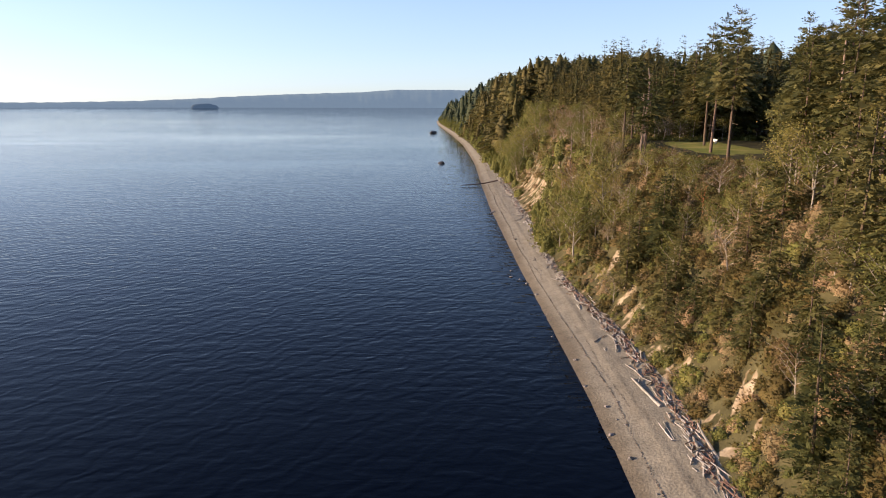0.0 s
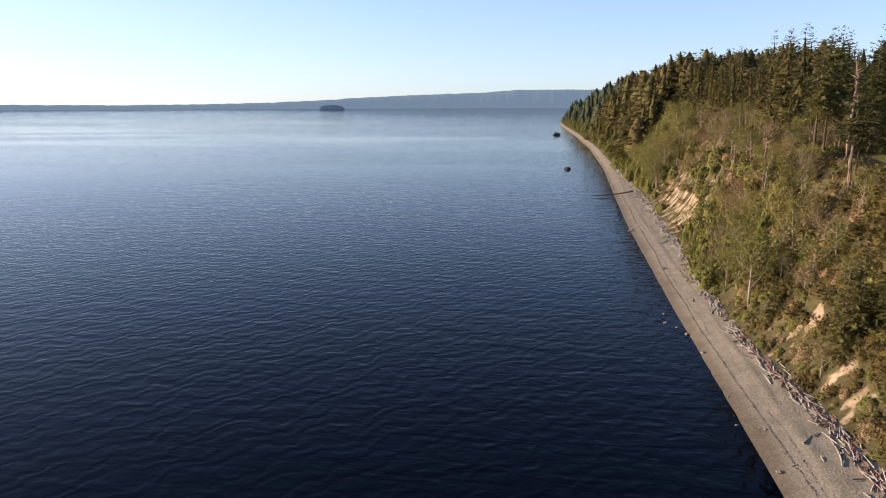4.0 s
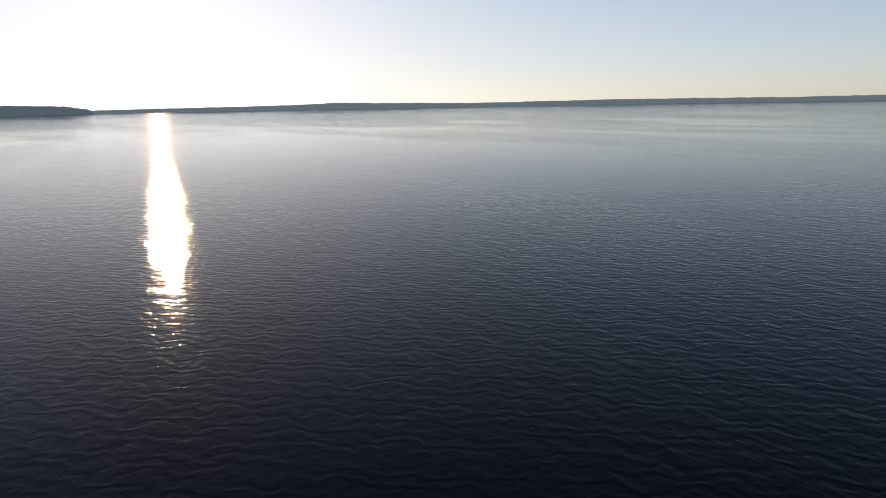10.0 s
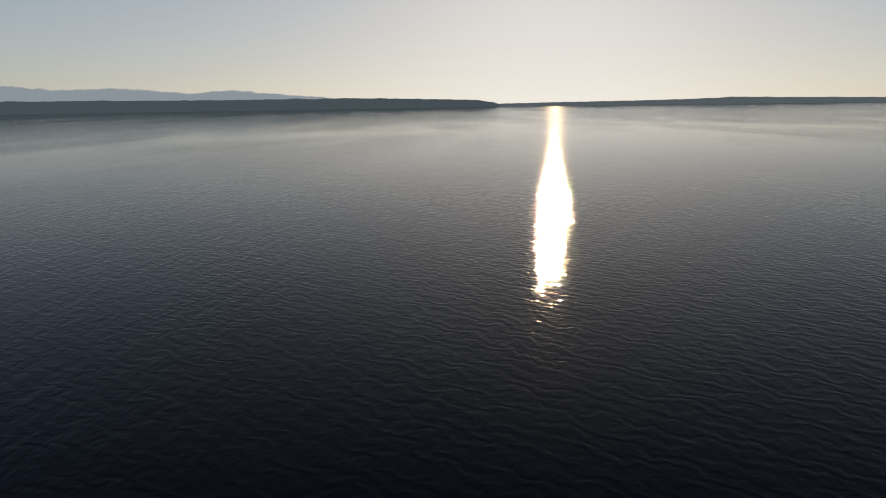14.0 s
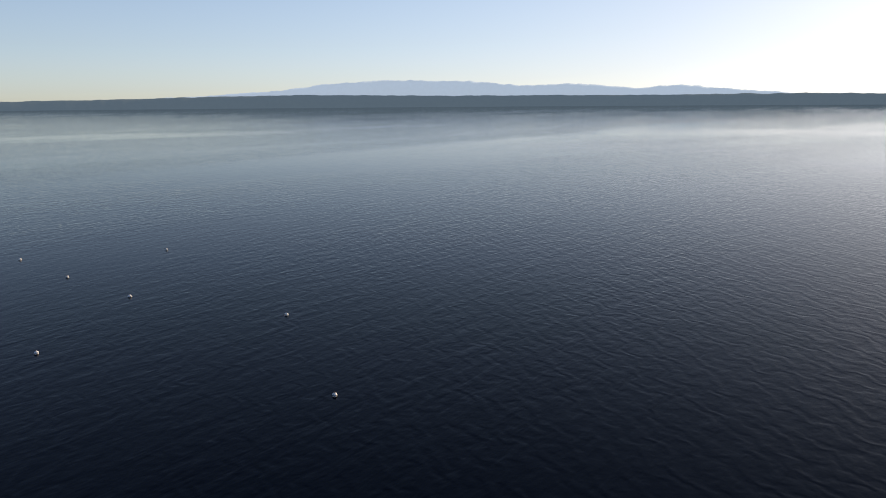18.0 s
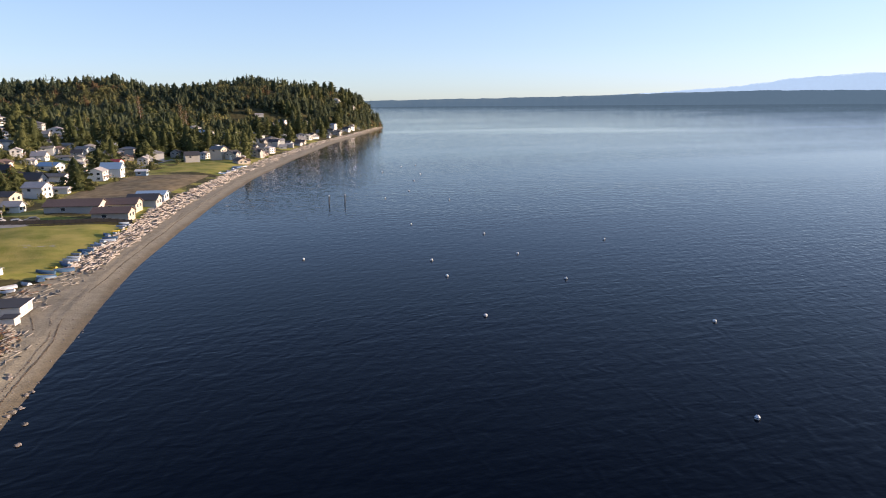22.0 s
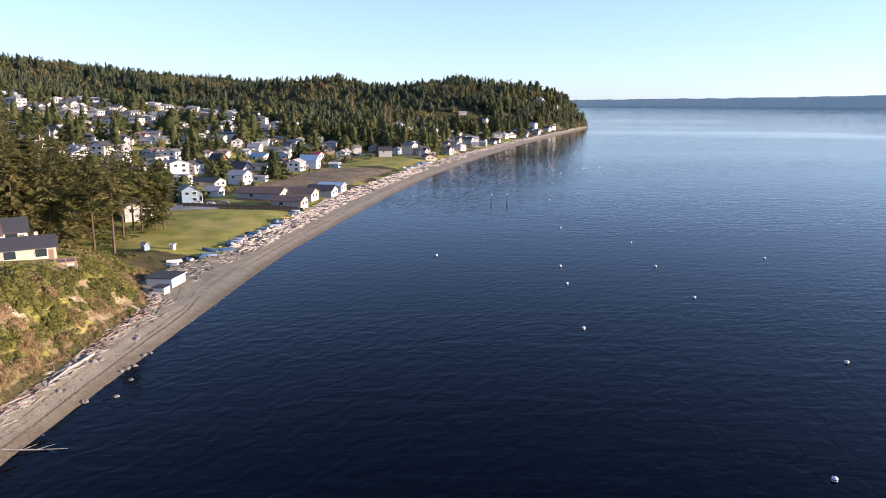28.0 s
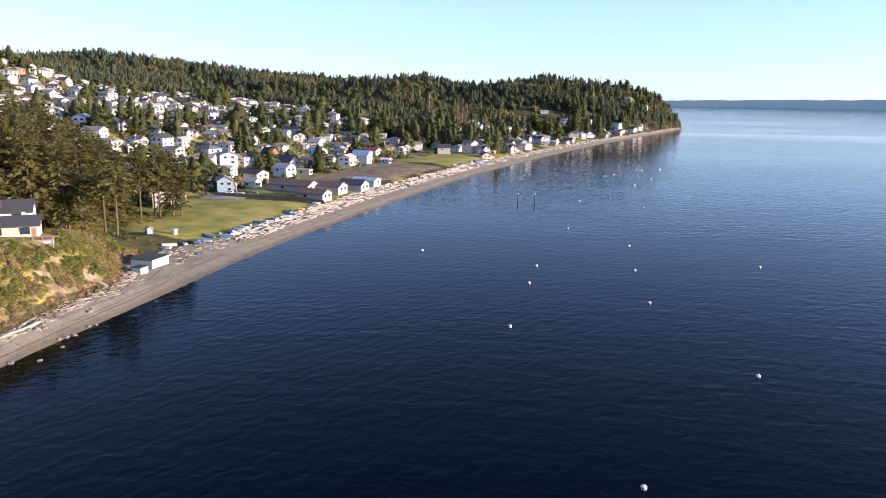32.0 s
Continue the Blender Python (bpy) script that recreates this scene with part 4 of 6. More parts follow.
scatter("north_woods", FAR_FIR, far_rows, M_FIR_FAR, "dense dark conifer woods on the plateau", "woods")
scatter("north_alders", FINE_BUSH, leaf_rows, M_BUD, "yellow-green spring alders along the bluff", "woods")

mounds = []
for k in range(150):
    y = 165 + 310 * rng.rand() ** 1.2
    dd = rng.uniform(-0.5, 15)
    x = float(coast(y) + beach_width(y) + dd)
    if bare_at(np.array([x]), np.array([y]))[0] < 0.2:
        mounds.append((rng.randint(0, 4), x, y, ground_z(x, y) + rng.uniform(0, 2), rng.uniform(2.4, 4.4), rng.uniform(4, 8.5), rng.uniform(0, 6.28)))
ALDERS = []
for k in range(4):
    ob = tagged(part("alder_shrub", FINE_BUSH[k], M_SHRUB), "soft yellow-green alder shrub in new leaf on the bluff", "shrub", "alder shrubs on the bluff")
    ob.matrix_basis = pose(0, 0, -500)
    ALDERS.append(ob)
for k, x, y, z, w, h, turn in mounds:
    ob = place(ALDERS[k], pose(x, y, z - 1.2, 0, 0, math.degrees(turn)), w)
    ob.scale = (w, w, h)

# undergrowth over the bluff face
green_rows, dry_rows, mixed = [], [], []
for k in range(5600):
    y = rng.uniform(-86, 8) if k % 2 == 0 else 34 + 330 * rng.rand() ** 1.6
    wide = float(np.interp(y, *column(BLUFF, 2)))
    dd = rng.uniform(0.2, wide + 10)
    x = float(coast(y) + beach_width(y) + dd)
    if bare_at(np.array([x]), np.array([y]))[0] > 0.2 + 0.4 * rng.rand() or on_lawn(x, y):
        continue
    if y < -40 and (dd > wide + 2 or math.hypot(x - 41, y + 60) < 8 or math.hypot(x - 38.4, y + 52.6) < 7):
        continue
    s = (0.6 + 1.7 * rng.rand() ** 2) * (1.15 if y < 20 else 1.25) * min(1.0, 0.4 + max(dd, 0) / 7)
    patch = wobble(x * 0.35, y, 3.5, 8) + rng.normal(0, 0.25)
    if y < 22:
        dry = patch > 0.15 + 0.9 * (dd / wide - 0.5) or (dd < 4 and rng.rand() < 0.55)
        s *= 0.8
    else:
        dry = patch > 0.35 or (dd < 4 and rng.rand() < 0.45)
    s = min(s, 0.55 * low_cover(x, y) + 0.3)
    (dry_rows if dry else green_rows).append((rng.randint(0, 4), x, y, ground_z(x, y) - 0.3 * s, s * 1.25, s * rng.uniform(0.8, 1.25), rng.uniform(0, 6.28)))
for k in range(330):
    x, y = rng.uniform(33, 78), rng.uniform(-138, -72)
    if x - float(coast(y) + beach_width(y)) > 5 and math.hypot(x - 40, y + 60) > 11 and not (x < 46 and y < -96):
        s = rng.uniform(0.5, 1.7)
        green_rows.append((rng.randint(0, 4), x, y, ground_z(x, y) - 0.3 * s, s * 1.25, s, rng.uniform(0, 6.28)))
south = lambda rows: [r for r in rows if r[2] < 22]
north = lambda rows: [r for r in rows if r[2] >= 22]
scatter("bluff_shrubs", FINE_BUSH, south(green_rows), M_SHRUB, "dense yellow-green shrubs on the low bluff", "shrubs")
scatter("dry_bluff_shrubs", FINE_BUSH, south(dry_rows), M_DRY_SHRUB, "dry pinkish-tan shrubs on the low bluff", "shrubs")
for k in range(1650):
    y = rng.uniform(44, 125) if k < 1100 else rng.uniform(118, 230)
    dd = rng.uniform(0.5, 30 if k < 1100 else 22)
    x = float(coast(y) + beach_width(y) + dd)
    if bare_at(np.array([x]), np.array([y]))[0] < 0.25 and not on_lawn(x, y):
        s = rng.uniform(0.7, 1.9)
        row = (rng.randint(0, 4), x, y, ground_z(x, y) - 0.25 * s, s * 1.2, s, rng.uniform(0, 6.28))
        (mixed if wobble(x, y, 6, 7) > 0 else dry_rows if k % 3 == 0 else green_rows).append(row)
for k in range(300):
    x, y = rng.uniform(33, 47), rng.uniform(112, 150)
    s = rng.uniform(0.7, 1.8)
    if bare_at(np.array([x]), np.array([y]))[0] < 0.25 and not on_lawn(x, y):
        (mixed if k % 3 == 0 else green_rows).append((rng.randint(0, 4), x, y, ground_z(x, y) - 0.25 * s, s * 1.2, s, rng.uniform(0, 6.28)))
for x, y, k, s in ((40, 125, 2, 0.5), (43, 133, 2, 0.45), (38, 118, 0, 0.6), (44, 120, 1, 0.5), (40.5, 139, 0, 0.65), (36, 130, 1, 0.6), (37, 143, 2, 0.55), (42, 112, 3, 0.6)):
    place(LEAFY[k], turn_at(x, y), s)
for k in range(70):
    x, y = rng.uniform(46, 92), rng.uniform(177, 184)
    s = rng.uniform(1.2, 2.8)
    mixed.append((rng.randint(0, 4), x, y, ground_z(x, y) - 0.25 * s, s * 1.2, s, rng.uniform(0, 6.28)))
scatter("fresh_undergrowth", FINE_BUSH, mixed, M_SHRUB, "bright yellow-green new shrubs on the bluff", "shrubs")
close = [r for r in north(green_rows) if r[2] < 118]
scatter("near_undergrowth", FINE_BUSH, close, M_UNDER, "dense brown-olive undergrowth on the steep bluff", "shrubs")
green_rows = [r for r in green_rows if r[2] >= 118]
scatter("green_undergrowth", BUSH, north(green_rows), M_UNDER, "yellow-green shrubs and brambles on the bluff", "shrubs")
scatter("dry_undergrowth", FINE_BUSH, north(dry_rows), M_DRY_SHRUB, "dry tan shrubs and grass on the bluff", "shrubs")


# ---- the town on the south slope ----
def prism(length, depth, wall, rise):
    """A gabled body: ridge along x, from z = -1 down into the ground."""
    a, b = length / 2, depth / 2
    v = [(x, y, z) for x in (-a, a) for y, z in ((-b, -2.6), (b, -2.6), (b, wall), (0, wall + rise), (-b, wall))]
    return v, [(0, 1, 2, 3, 4), (9, 8, 7, 6, 5), (0, 5, 6, 1), (1, 6, 7, 2), (2, 7, 8, 3), (3, 8, 9, 4), (4, 9, 5, 0)]


def gable_roof(length, depth, wall, rise, over=0.55, thick=0.22):
    a, b = length / 2 + over, depth / 2
    k = rise / b
    e = b + over
    prof = [(-e, wall - over * k + 0.03), (0, wall + rise + 0.03), (e, wall - over * k + 0.03), (e, wall - over * k + thick), (0, wall + rise + thick), (-e, wall - over * k + thick)]
    v = [(x, y, z) for x in (-a, a) for y, z in prof]
    f = [(0, 1, 4, 5), (1, 2, 3, 4), (11, 10, 7, 6), (10, 9, 8, 7)] + [(i, i + 6, (i + 1) % 6 + 6, (i + 1) % 6) for i in range(6)]
    return v, f


def hip_roof(length, depth, wall, rise, over=0.6):
    a, b = length / 2 + over, depth / 2 + over
    r = max(a - b, 0.4)
    v = [(-a, -b, wall), (a, -b, wall), (a, b, wall), (-a, b, wall), (-a, -b, wall + 0.2), (a, -b, wall + 0.2), (a, b, wall + 0.2), (-a, b, wall + 0.2), (-r, 0, wall + rise + 0.2), (r, 0, wall + rise + 0.2)]
    return v, [(3, 2, 1, 0), (0, 1, 5, 4), (1, 2, 6, 5), (2, 3, 7, 6), (3, 0, 4, 7), (4, 5, 9, 8), (5, 6, 9), (6, 7, 8, 9), (7, 4, 8)]


def window(parent, x, y, z, w, h, face, plain=False):
    """A window on the face: s(outh) is -y, n is +y, e is +x, w is -x. A white frame with a dark pane in it."""
    turn = {"s": 0, "n": 180, "e": 90, "w": -90}[face]
    t = 0.09
    frame_geo = join(box(-w / 2 - t, -0.08, -t, w / 2 + t, 0.02, 0), box(-w / 2 - t, -0.08, h, w / 2 + t, 0.02, h + t), box(-w / 2 - t, -0.08, 0, -w / 2, 0.02, h), box(w / 2, -0.08, 0, w / 2 + t, 0.02, h))
    key = (round(w, 2), round(h, 2))
    if key not in WINDOWS:
        made = []
        for n, (v, f), mat in (("window", frame_geo, M_WHITE), ("pane", box(-w / 2, -0.04, 0, w / 2, 0.02, h), M_GLASS)):
            me = bpy.data.meshes.new(n)
            me.from_pydata(v, [], f)
            me.materials.append(mat)
            made.append(me)
        v, f = join(frame_geo, box(-w / 2, -0.04, 0, w / 2, 0.02, h))
        me = bpy.data.meshes.new("window")
        me.from_pydata(v, [], f)
        me.materials.append(M_WHITE)
        me.materials.append(M_GLASS)
        for pl in me.polygons[-6:]:
            pl.material_index = 1
        WINDOWS[key] = made + [me]
    win = part("window", WINDOWS[key][2 if plain else 0], None, parent, "", pose(x, y, z, 0, 0, turn))
    if not plain:
        part("pane", WINDOWS[key][1], None, win)
    return win


WINDOWS = {}


def house(label, length, depth, storeys, walls, roof, m, rise=None, hip=False, deck=0, chimney=False, group="houses of the town", wide_glass=False, name="house", win=True, plain=False, wing=False):
    """A house whose ridge runs along its x and whose front is -y."""
    ob = thing(name, label, "house", m, group)
    wall_h = 2.55 * storeys + 0.1
    rise = rise or depth * 0.22
    part("wall", prism(length, depth, wall_h, 0.01 if hip else rise), walls, ob)
    part("roof", (hip_roof if hip else gable_roof)(length, depth, wall_h, rise), roof, ob)
    if win:
        n = max(2, int(length / 4.2))
        for s in range(storeys):
            for k in range(n):
                x = (k + 0.5) * length / n - length / 2
                w, h, z = (min(2.2, length / n - 0.7), 1.7, 0.6) if wide_glass else (1.4, 1.2, 1.0)
                window(ob, x, -depth / 2, 2.55 * s + z, w, h, "s", plain)
        for s in range(storeys - 1, storeys):
            window(ob, -length / 2, depth * 0.2, 2.55 * s + 0.9, 1.5, 1.2, "w", plain)
            window(ob, length / 2, -depth * 0.12, 2.55 * s + 1.0, 1.3, 1.1, "e", plain)
        for s in range(storeys):
            window(ob, -length / 2, -depth * 0.22, 2.55 * s + 0.9, 1.7, 1.2, "w", plain)
        window(ob, length * 0.15, depth / 2, 2.55 * storeys - 1.6, 1.6, 1.1, "n", plain)
    part("door", box(-0.48, -depth / 2 - 0.06, -0.1, 0.48, -depth / 2 + 0.02, 2.0), M_WOOD, ob, at=pose(length * 0.5 - 1.0, 0, 0))
    if deck:
        z = 2.55 * (storeys - 1) + 0.05
        part("deck", box(-length * 0.45, -depth / 2 - deck, z - 0.2, length * 0.45, -depth / 2 - 0.02, z), M_WOOD, ob)
        rail = [box(-length * 0.45, -depth / 2 - deck, z + 0.85, length * 0.45, -depth / 2 - deck + 0.08, z + 0.95)]
        rail += [box(x, -depth / 2 - deck, z, x + 0.07, -depth / 2 - deck + 0.07, z + 0.9) for x in np.arange(-length * 0.45, length * 0.45, 0.9)]
        part("railing", join(*rail), M_WHITE, ob)
        for x in (-length * 0.43, length * 0.42):
            part("post", box(x, -depth / 2 - deck + 0.1, -2.2, x + 0.16, -depth / 2 - deck + 0.26, z - 0.2), M_WHITE, ob)
    if wing:
        turned = pose(-length * 0.22, -depth * 0.42, 0, 0, 0, 90)
        part("wing", prism(depth * 0.7, length * 0.4, wall_h - 0.4, rise * 0.7), walls, ob, at=turned)
        part("wing_roof", gable_roof(depth * 0.7, length * 0.4, wall_h - 0.4, rise * 0.7, 0.4), roof, ob, at=turned)
    if chimney:
        part("chimney", box(-0.4, -0.35, wall_h, 0.4, 0.35, wall_h + rise + 0.9), M_CONCRETE, ob, at=pose(length * 0.22, 0.5, 0))
    return ob


def set_on(x, y, turn, sink=0.0):
    return pose(x, y, ground_z(x, y) - sink, 0, 0, turn) @ Matrix.Scale(0.86, 4)


def in_town(x, y):
    """The built-up slope: bounded by woods to the south and above."""
    d = x - float(coast(y))
    return y > np.interp(x, [40, 77, 114, 162, 197, 229, 272, 316, 400], [-470, -478, -535, -600, -640, -650, -585, -530, -480]) and 55 < d < np.interp(y, [-660, -500, -380, -200, -150], [400, 420, 390, 330, 220])


# the front of a house with turn -90 looks to the water (-x)
HIDE = pose(0, 0, -500)
TOWN = [
    house("white two-storey house with grey shingle roof", 12, 8.5, 2, M_SIDING, M_ROOF, HIDE, plain=True, deck=2.0),
    house("low pale house with grey gabled roof", 14, 8, 1, M_SIDING, M_ROOF, HIDE, plain=True, rise=1.6, wing=True),
    house("white house with big windows and hipped grey roof", 13, 9.5, 2, M_SIDING, M_ROOF, HIDE, plain=True, hip=True, rise=1.9, wide_glass=True),
    house("pale cottage with steep grey roof", 9, 7, 1, M_SIDING, M_ROOF, HIDE, plain=True, rise=2.6, chimney=True),
    house("white house with low gable and deck", 11, 9, 2, M_WHITE, M_ROOF, HIDE, plain=True, rise=1.5, deck=2.2, wide_glass=True),
    house("long low house with brown roof", 15, 8, 1, M_SIDING, M_BROWN_ROOF, HIDE, plain=True, rise=1.5, wing=True),
    house("pale two-storey house with dark roof and chimney", 10, 8, 2, M_SIDING, M_DARK_ROOF, HIDE, plain=True, rise=2.2, chimney=True),
    house("beige house with brown gabled roof and deck", 11, 8, 1, M_BEIGE, M_BROWN_ROOF, HIDE, plain=True, rise=2.0, deck=2.4, wing=True),
    house("grey two-storey house with dark roof and balcony", 10, 8.5, 2, M_GREY_WALL, M_DARK_ROOF, HIDE, plain=True, rise=2.4, deck=2.0, wide_glass=True, wing=True),
    house("low cedar house with hipped grey roof", 12, 8, 1, M_WOOD, M_ROOF, HIDE, plain=True, hip=True, rise=1.7, wide_glass=True),
]


def far_houses(rows):
    """The houses furthest up the slope, joined: rows of (prototype, pose, size)."""
    vs, fs, mats, slot, n = [], [], [], [], 0
    swap = {M_SIDING: M_FAR_SIDING, M_ROOF: M_FAR_ROOF}
    for proto, m, size in rows:
        for ob in proto.children:
            me = ob.data
            x = Matrix(m) @ Matrix.Scale(size / m.to_scale()[0], 4) @ ob.matrix_basis
            vs += [tuple(x @ v.co) for v in me.vertices]
            for p in me.polygons:
                mat = me.materials[p.material_index]
                mat = swap.get(mat, mat)
                if mat not in mats:
                    mats.append(mat)
                fs.append(tuple(i + n for i in p.vertices))
                slot.append(mats.index(mat))
            n += len(me.vertices)
    ob = part("far_houses", (vs, fs), mats)
    ob.data.polygons.foreach_set("material_index", slot)
    return tagged(ob, "white and grey houses far up the wooded slope", "houses", kind="stuff")


distant = []
rng = np.random.RandomState(5)
own = [(66.9, -268), (55, -259), (50.9, -239), (58.9, -225), (58.9, -319), (49.9, -336), (31.5, -312), (35.8, -360), (51.7, -287), (36.4, -299), (50.5, -203), (55, -187), (75.8, -239), (109, -219)]
houses = []
for d in np.arange(80, 430, 15.5):
    for y in np.arange(-150, -670, -13.5):
        yy = y + rng.uniform(-5, 5)
        dd = d + rng.uniform(-5, 5)
        x = float(coast(yy)) + dd
        if not in_town(x, yy) or rng.rand() < 0.06 or any(math.hypot(x - a, yy - b) < 10.5 for a, b in own + houses):
            continue
        houses.append((x, yy))
        turn = -90 + rng.normal(0, 9) + (90 if rng.rand() < 0.35 else 0) - 8
        row = TOWN[rng.choice(10, p=[0.1, 0.2, 0.1, 0.1, 0.12, 0.1, 0.06, 0.1, 0.07, 0.05])], set_on(x, yy, turn), rng.uniform(0.6, 0.82) * (1.12 if yy < -450 else 1)
        if math.hypot(x + 62, yy - 66) > 530:
            distant.append(row)
        else:
            place(*row)
# houses among the firs behind the southern shore
for y in np.arange(-392, -800, -13.0):
    for dd in (34, 52, 72, 94, 118):
        yy = y + rng.uniform(-5, 5)
        x = float(coast(yy)) + dd + rng.uniform(-6, 6)
        if rng.rand() < 0.55 and not in_town(x, yy) and all(math.hypot(x - a, yy - b) > 11 for a, b in own + houses):
            houses.append((x, yy))
            row = TOWN[rng.randint(0, 10)], set_on(x, yy, -100 + rng.normal(0, 25) + (90 if rng.rand() < 0.4 else 0)), rng.uniform(0.6, 0.85)
            if math.hypot(x + 62, yy - 66) > 530:
                distant.append(row)
            else:
                place(*row)
far_houses(distant)
# along the water further south
for y in np.arange(-385, -940, -17.0):
    yy = y + rng.uniform(-3, 3)
    x = float(coast(yy) + beach_width(yy)) + rng.uniform(4, 16)
    place(TOWN[rng.randint(0, 10)], set_on(x, yy, -110 + rng.normal(0, 30) + (90 if rng.rand() < 0.4 else 0)), rng.uniform(0.45, 0.85))
    if rng.rand() < 0.6 and yy > -700:
        place(TOWN[rng.randint(0, 10)], set_on(x + rng.uniform(20, 32), yy + 6, -110 + rng.normal(0, 25)), rng.uniform(0.7, 0.95))
# one tall house on the slope of the headland, and some among its trees
for x, y in ((-215, -935), (-190, -915), (-60, -600), (-5, -615)):
    place(TOWN[0], set_on(x, y, -110), 1.1)

# houses that stand out by the field
house("cedar orange house with steep gable and green roof", 7, 7.5, 2, M_ORANGE, M_DARK_ROOF, set_on(66.9, -268, -20), rise=3.2, wide_glass=True)
house("grey two-storey house with dark gabled roof", 12, 9, 2, M_GREY_WALL, M_DARK_ROOF, set_on(56, -260, -15), rise=3.0, deck=1.8)
house("white two-storey house with balcony", 9, 8, 2, M_WHITE, M_ROOF, set_on(50, -241, -20), rise=2.0, deck=1.6)
house("long low house with dark brown roof", 15, 9, 1, M_BEIGE, M_DARK_ROOF, set_on(60, -227, -20), rise=1.6)
house("white house with pale blue metal roof", 12, 8, 1, M_WHITE, M_BLUE_ROOF, set_on(59, -320, -30), rise=1.8)
house("white cottage with gable", 8, 7, 1, M_WHITE, M_ROOF, set_on(50, -338, -100), rise=2.4)
house("white house with steep pale blue roof", 11, 8, 2, M_WHITE, M_BLUE_ROOF, set_on(31, -313, -12), rise=3.0)
house("low house with red metal roof", 11, 8, 1, M_WHITE, M_RED_ROOF, set_on(36, -361, -20), rise=1.8)
house("long white single-storey house", 13, 8, 1, M_WHITE, M_ROOF, set_on(52, -289, -20), rise=1.2)
house("white house with porch and grey roof", 10, 8, 2, M_WHITE, M_ROOF, set_on(36, -300, -100), rise=1.8, deck=2)
house("long narrow white mobile home", 8, 3.2, 1, M_WHITE, M_ROOF, set_on(44, -252, -15), rise=0.5, name="mobile_home")
house("small white cottage with grey gable", 6.5, 5.5, 1, M_WHITE, M_ROOF, set_on(50, -203, -15), rise=1.6)
house("pale blue house with white trim", 8, 7, 2, M_BLUE_WALL, M_ROOF, set_on(55, -188, -60), rise=2.0, deck=1.5)
house("white house with wide decks on two levels", 13, 9, 2, M_WHITE, M_ROOF, set_on(77, -241, -60), rise=1.5, deck=2.5, wide_glass=True)
house("white house with pale blue gabled roof", 11, 9, 2, M_WHITE, M_BLUE_ROOF, set_on(104, -212, -55), rise=2.2, chimney=True)
house("small pale green shed by the dry field", 6, 4, 1, M_BLUE_WALL, M_WHITE, set_on(18, -316, -15), rise=0.8, name="shed")
house("tall grey three-storey house at the beach", 9, 9, 3, M_BEIGE, M_ROOF, set_on(-21, -408, -30), rise=2.0, deck=1.8)
house("grey-white beach house with flat roof line", 10, 8, 2, M_GREY_WALL, M_DARK_ROOF, set_on(-45, -464, -20), rise=1.4)
house("large white house among trees", 14, 9, 2, M_WHITE, M_BLUE_ROOF, set_on(-11, -600, -30), rise=3.0)

# the long low hall by the beach: three wings
for label, x, y, ln, dp, st, walls, roof, rise in (
        ("grey-brown hall wing with wide brown roof", 30, -196, 20, 10, 1, M_GREY_WALL, M_BROWN_ROOF, 2.0), ("taller beige hall wing with gable to the beach", 17, -199, 15, 9, 1, M_BEIGE, M_BROWN_ROOF, 1.8),
        ("beige single-storey wing with red-brown roof", 17, -180, 13, 8, 1, M_BEIGE, M_BROWN_ROOF, 1.6), ("grey wing with dark roof", 10, -212, 12, 9, 1, M_GREY_WALL, M_DARK_ROOF, 2.0), ("white-grey beach house with shed roof", 8, -226, 12, 8, 1, M_WHITE, M_BLUE_ROOF, 1.2)):
    house(label, ln, dp, st, walls, roof, set_on(x, y, -12, -0.1), rise=rise, group="hall by the beach", name="hall_wing")

# white boathouse on the beach with its low annex
bh = thing("boathouse", "white boathouse with low dark roof on the beach", "boathouse", pose(24, -78.3, 2.1, 0, 0, -8) @ Matrix.Diagonal((0.7, 0.7, 0.52, 1.0)))
part("wall", box(-4.0, -4.2, -0.8, 4.0, 4.2, 3.0), M_WHITE, bh)
roof_v = [(-4.5, -4.7, 3.0), (4.6, -4.7, 3.0), (4.6, 4.7, 3.0), (-4.5, 4.7, 3.0), (-4.5, -4.7, 3.2), (4.6, -4.7, 3.4), (4.6, 4.7, 3.4), (-4.5, 4.7, 3.2)]
part("roof", (roof_v, box(0, 0, 0, 1, 1, 1)[1]), M_DARK_ROOF, bh)
for k in range(3):
    part("door", box(-4.06, -3.6 + k * 2.5, -0.1, -3.98, -1.4 + k * 2.5, 2.4), M_SIDING, bh, "white plank boat door")
part("fascia", join(box(-4.55, -4.75, 2.85, -4.45, 4.75, 3.2), box(-4.5, -4.76, 2.85, 4.6, -4.66, 3.2)), M_WHITE, bh)
annex = thing("boathouse_annex", "small white shed with dark roof beside the boathouse", "shed", pose(22.4, -71.2, 1.9, 0, 0, -8) @ Matrix.Diagonal((0.72, 0.72, 0.6, 1.0)))
part("wall", box(-1.6, -1.7, -0.8, 1.6, 1.7, 2.0), M_WHITE, annex)
part("roof", box(-1.9, -2.0, 2.0, 1.9, 2.0, 2.2), M_DARK_ROOF, annex)
part("door", box(-1.66, -0.5, 0, -1.58, 0.5, 1.8), M_SIDING, annex)

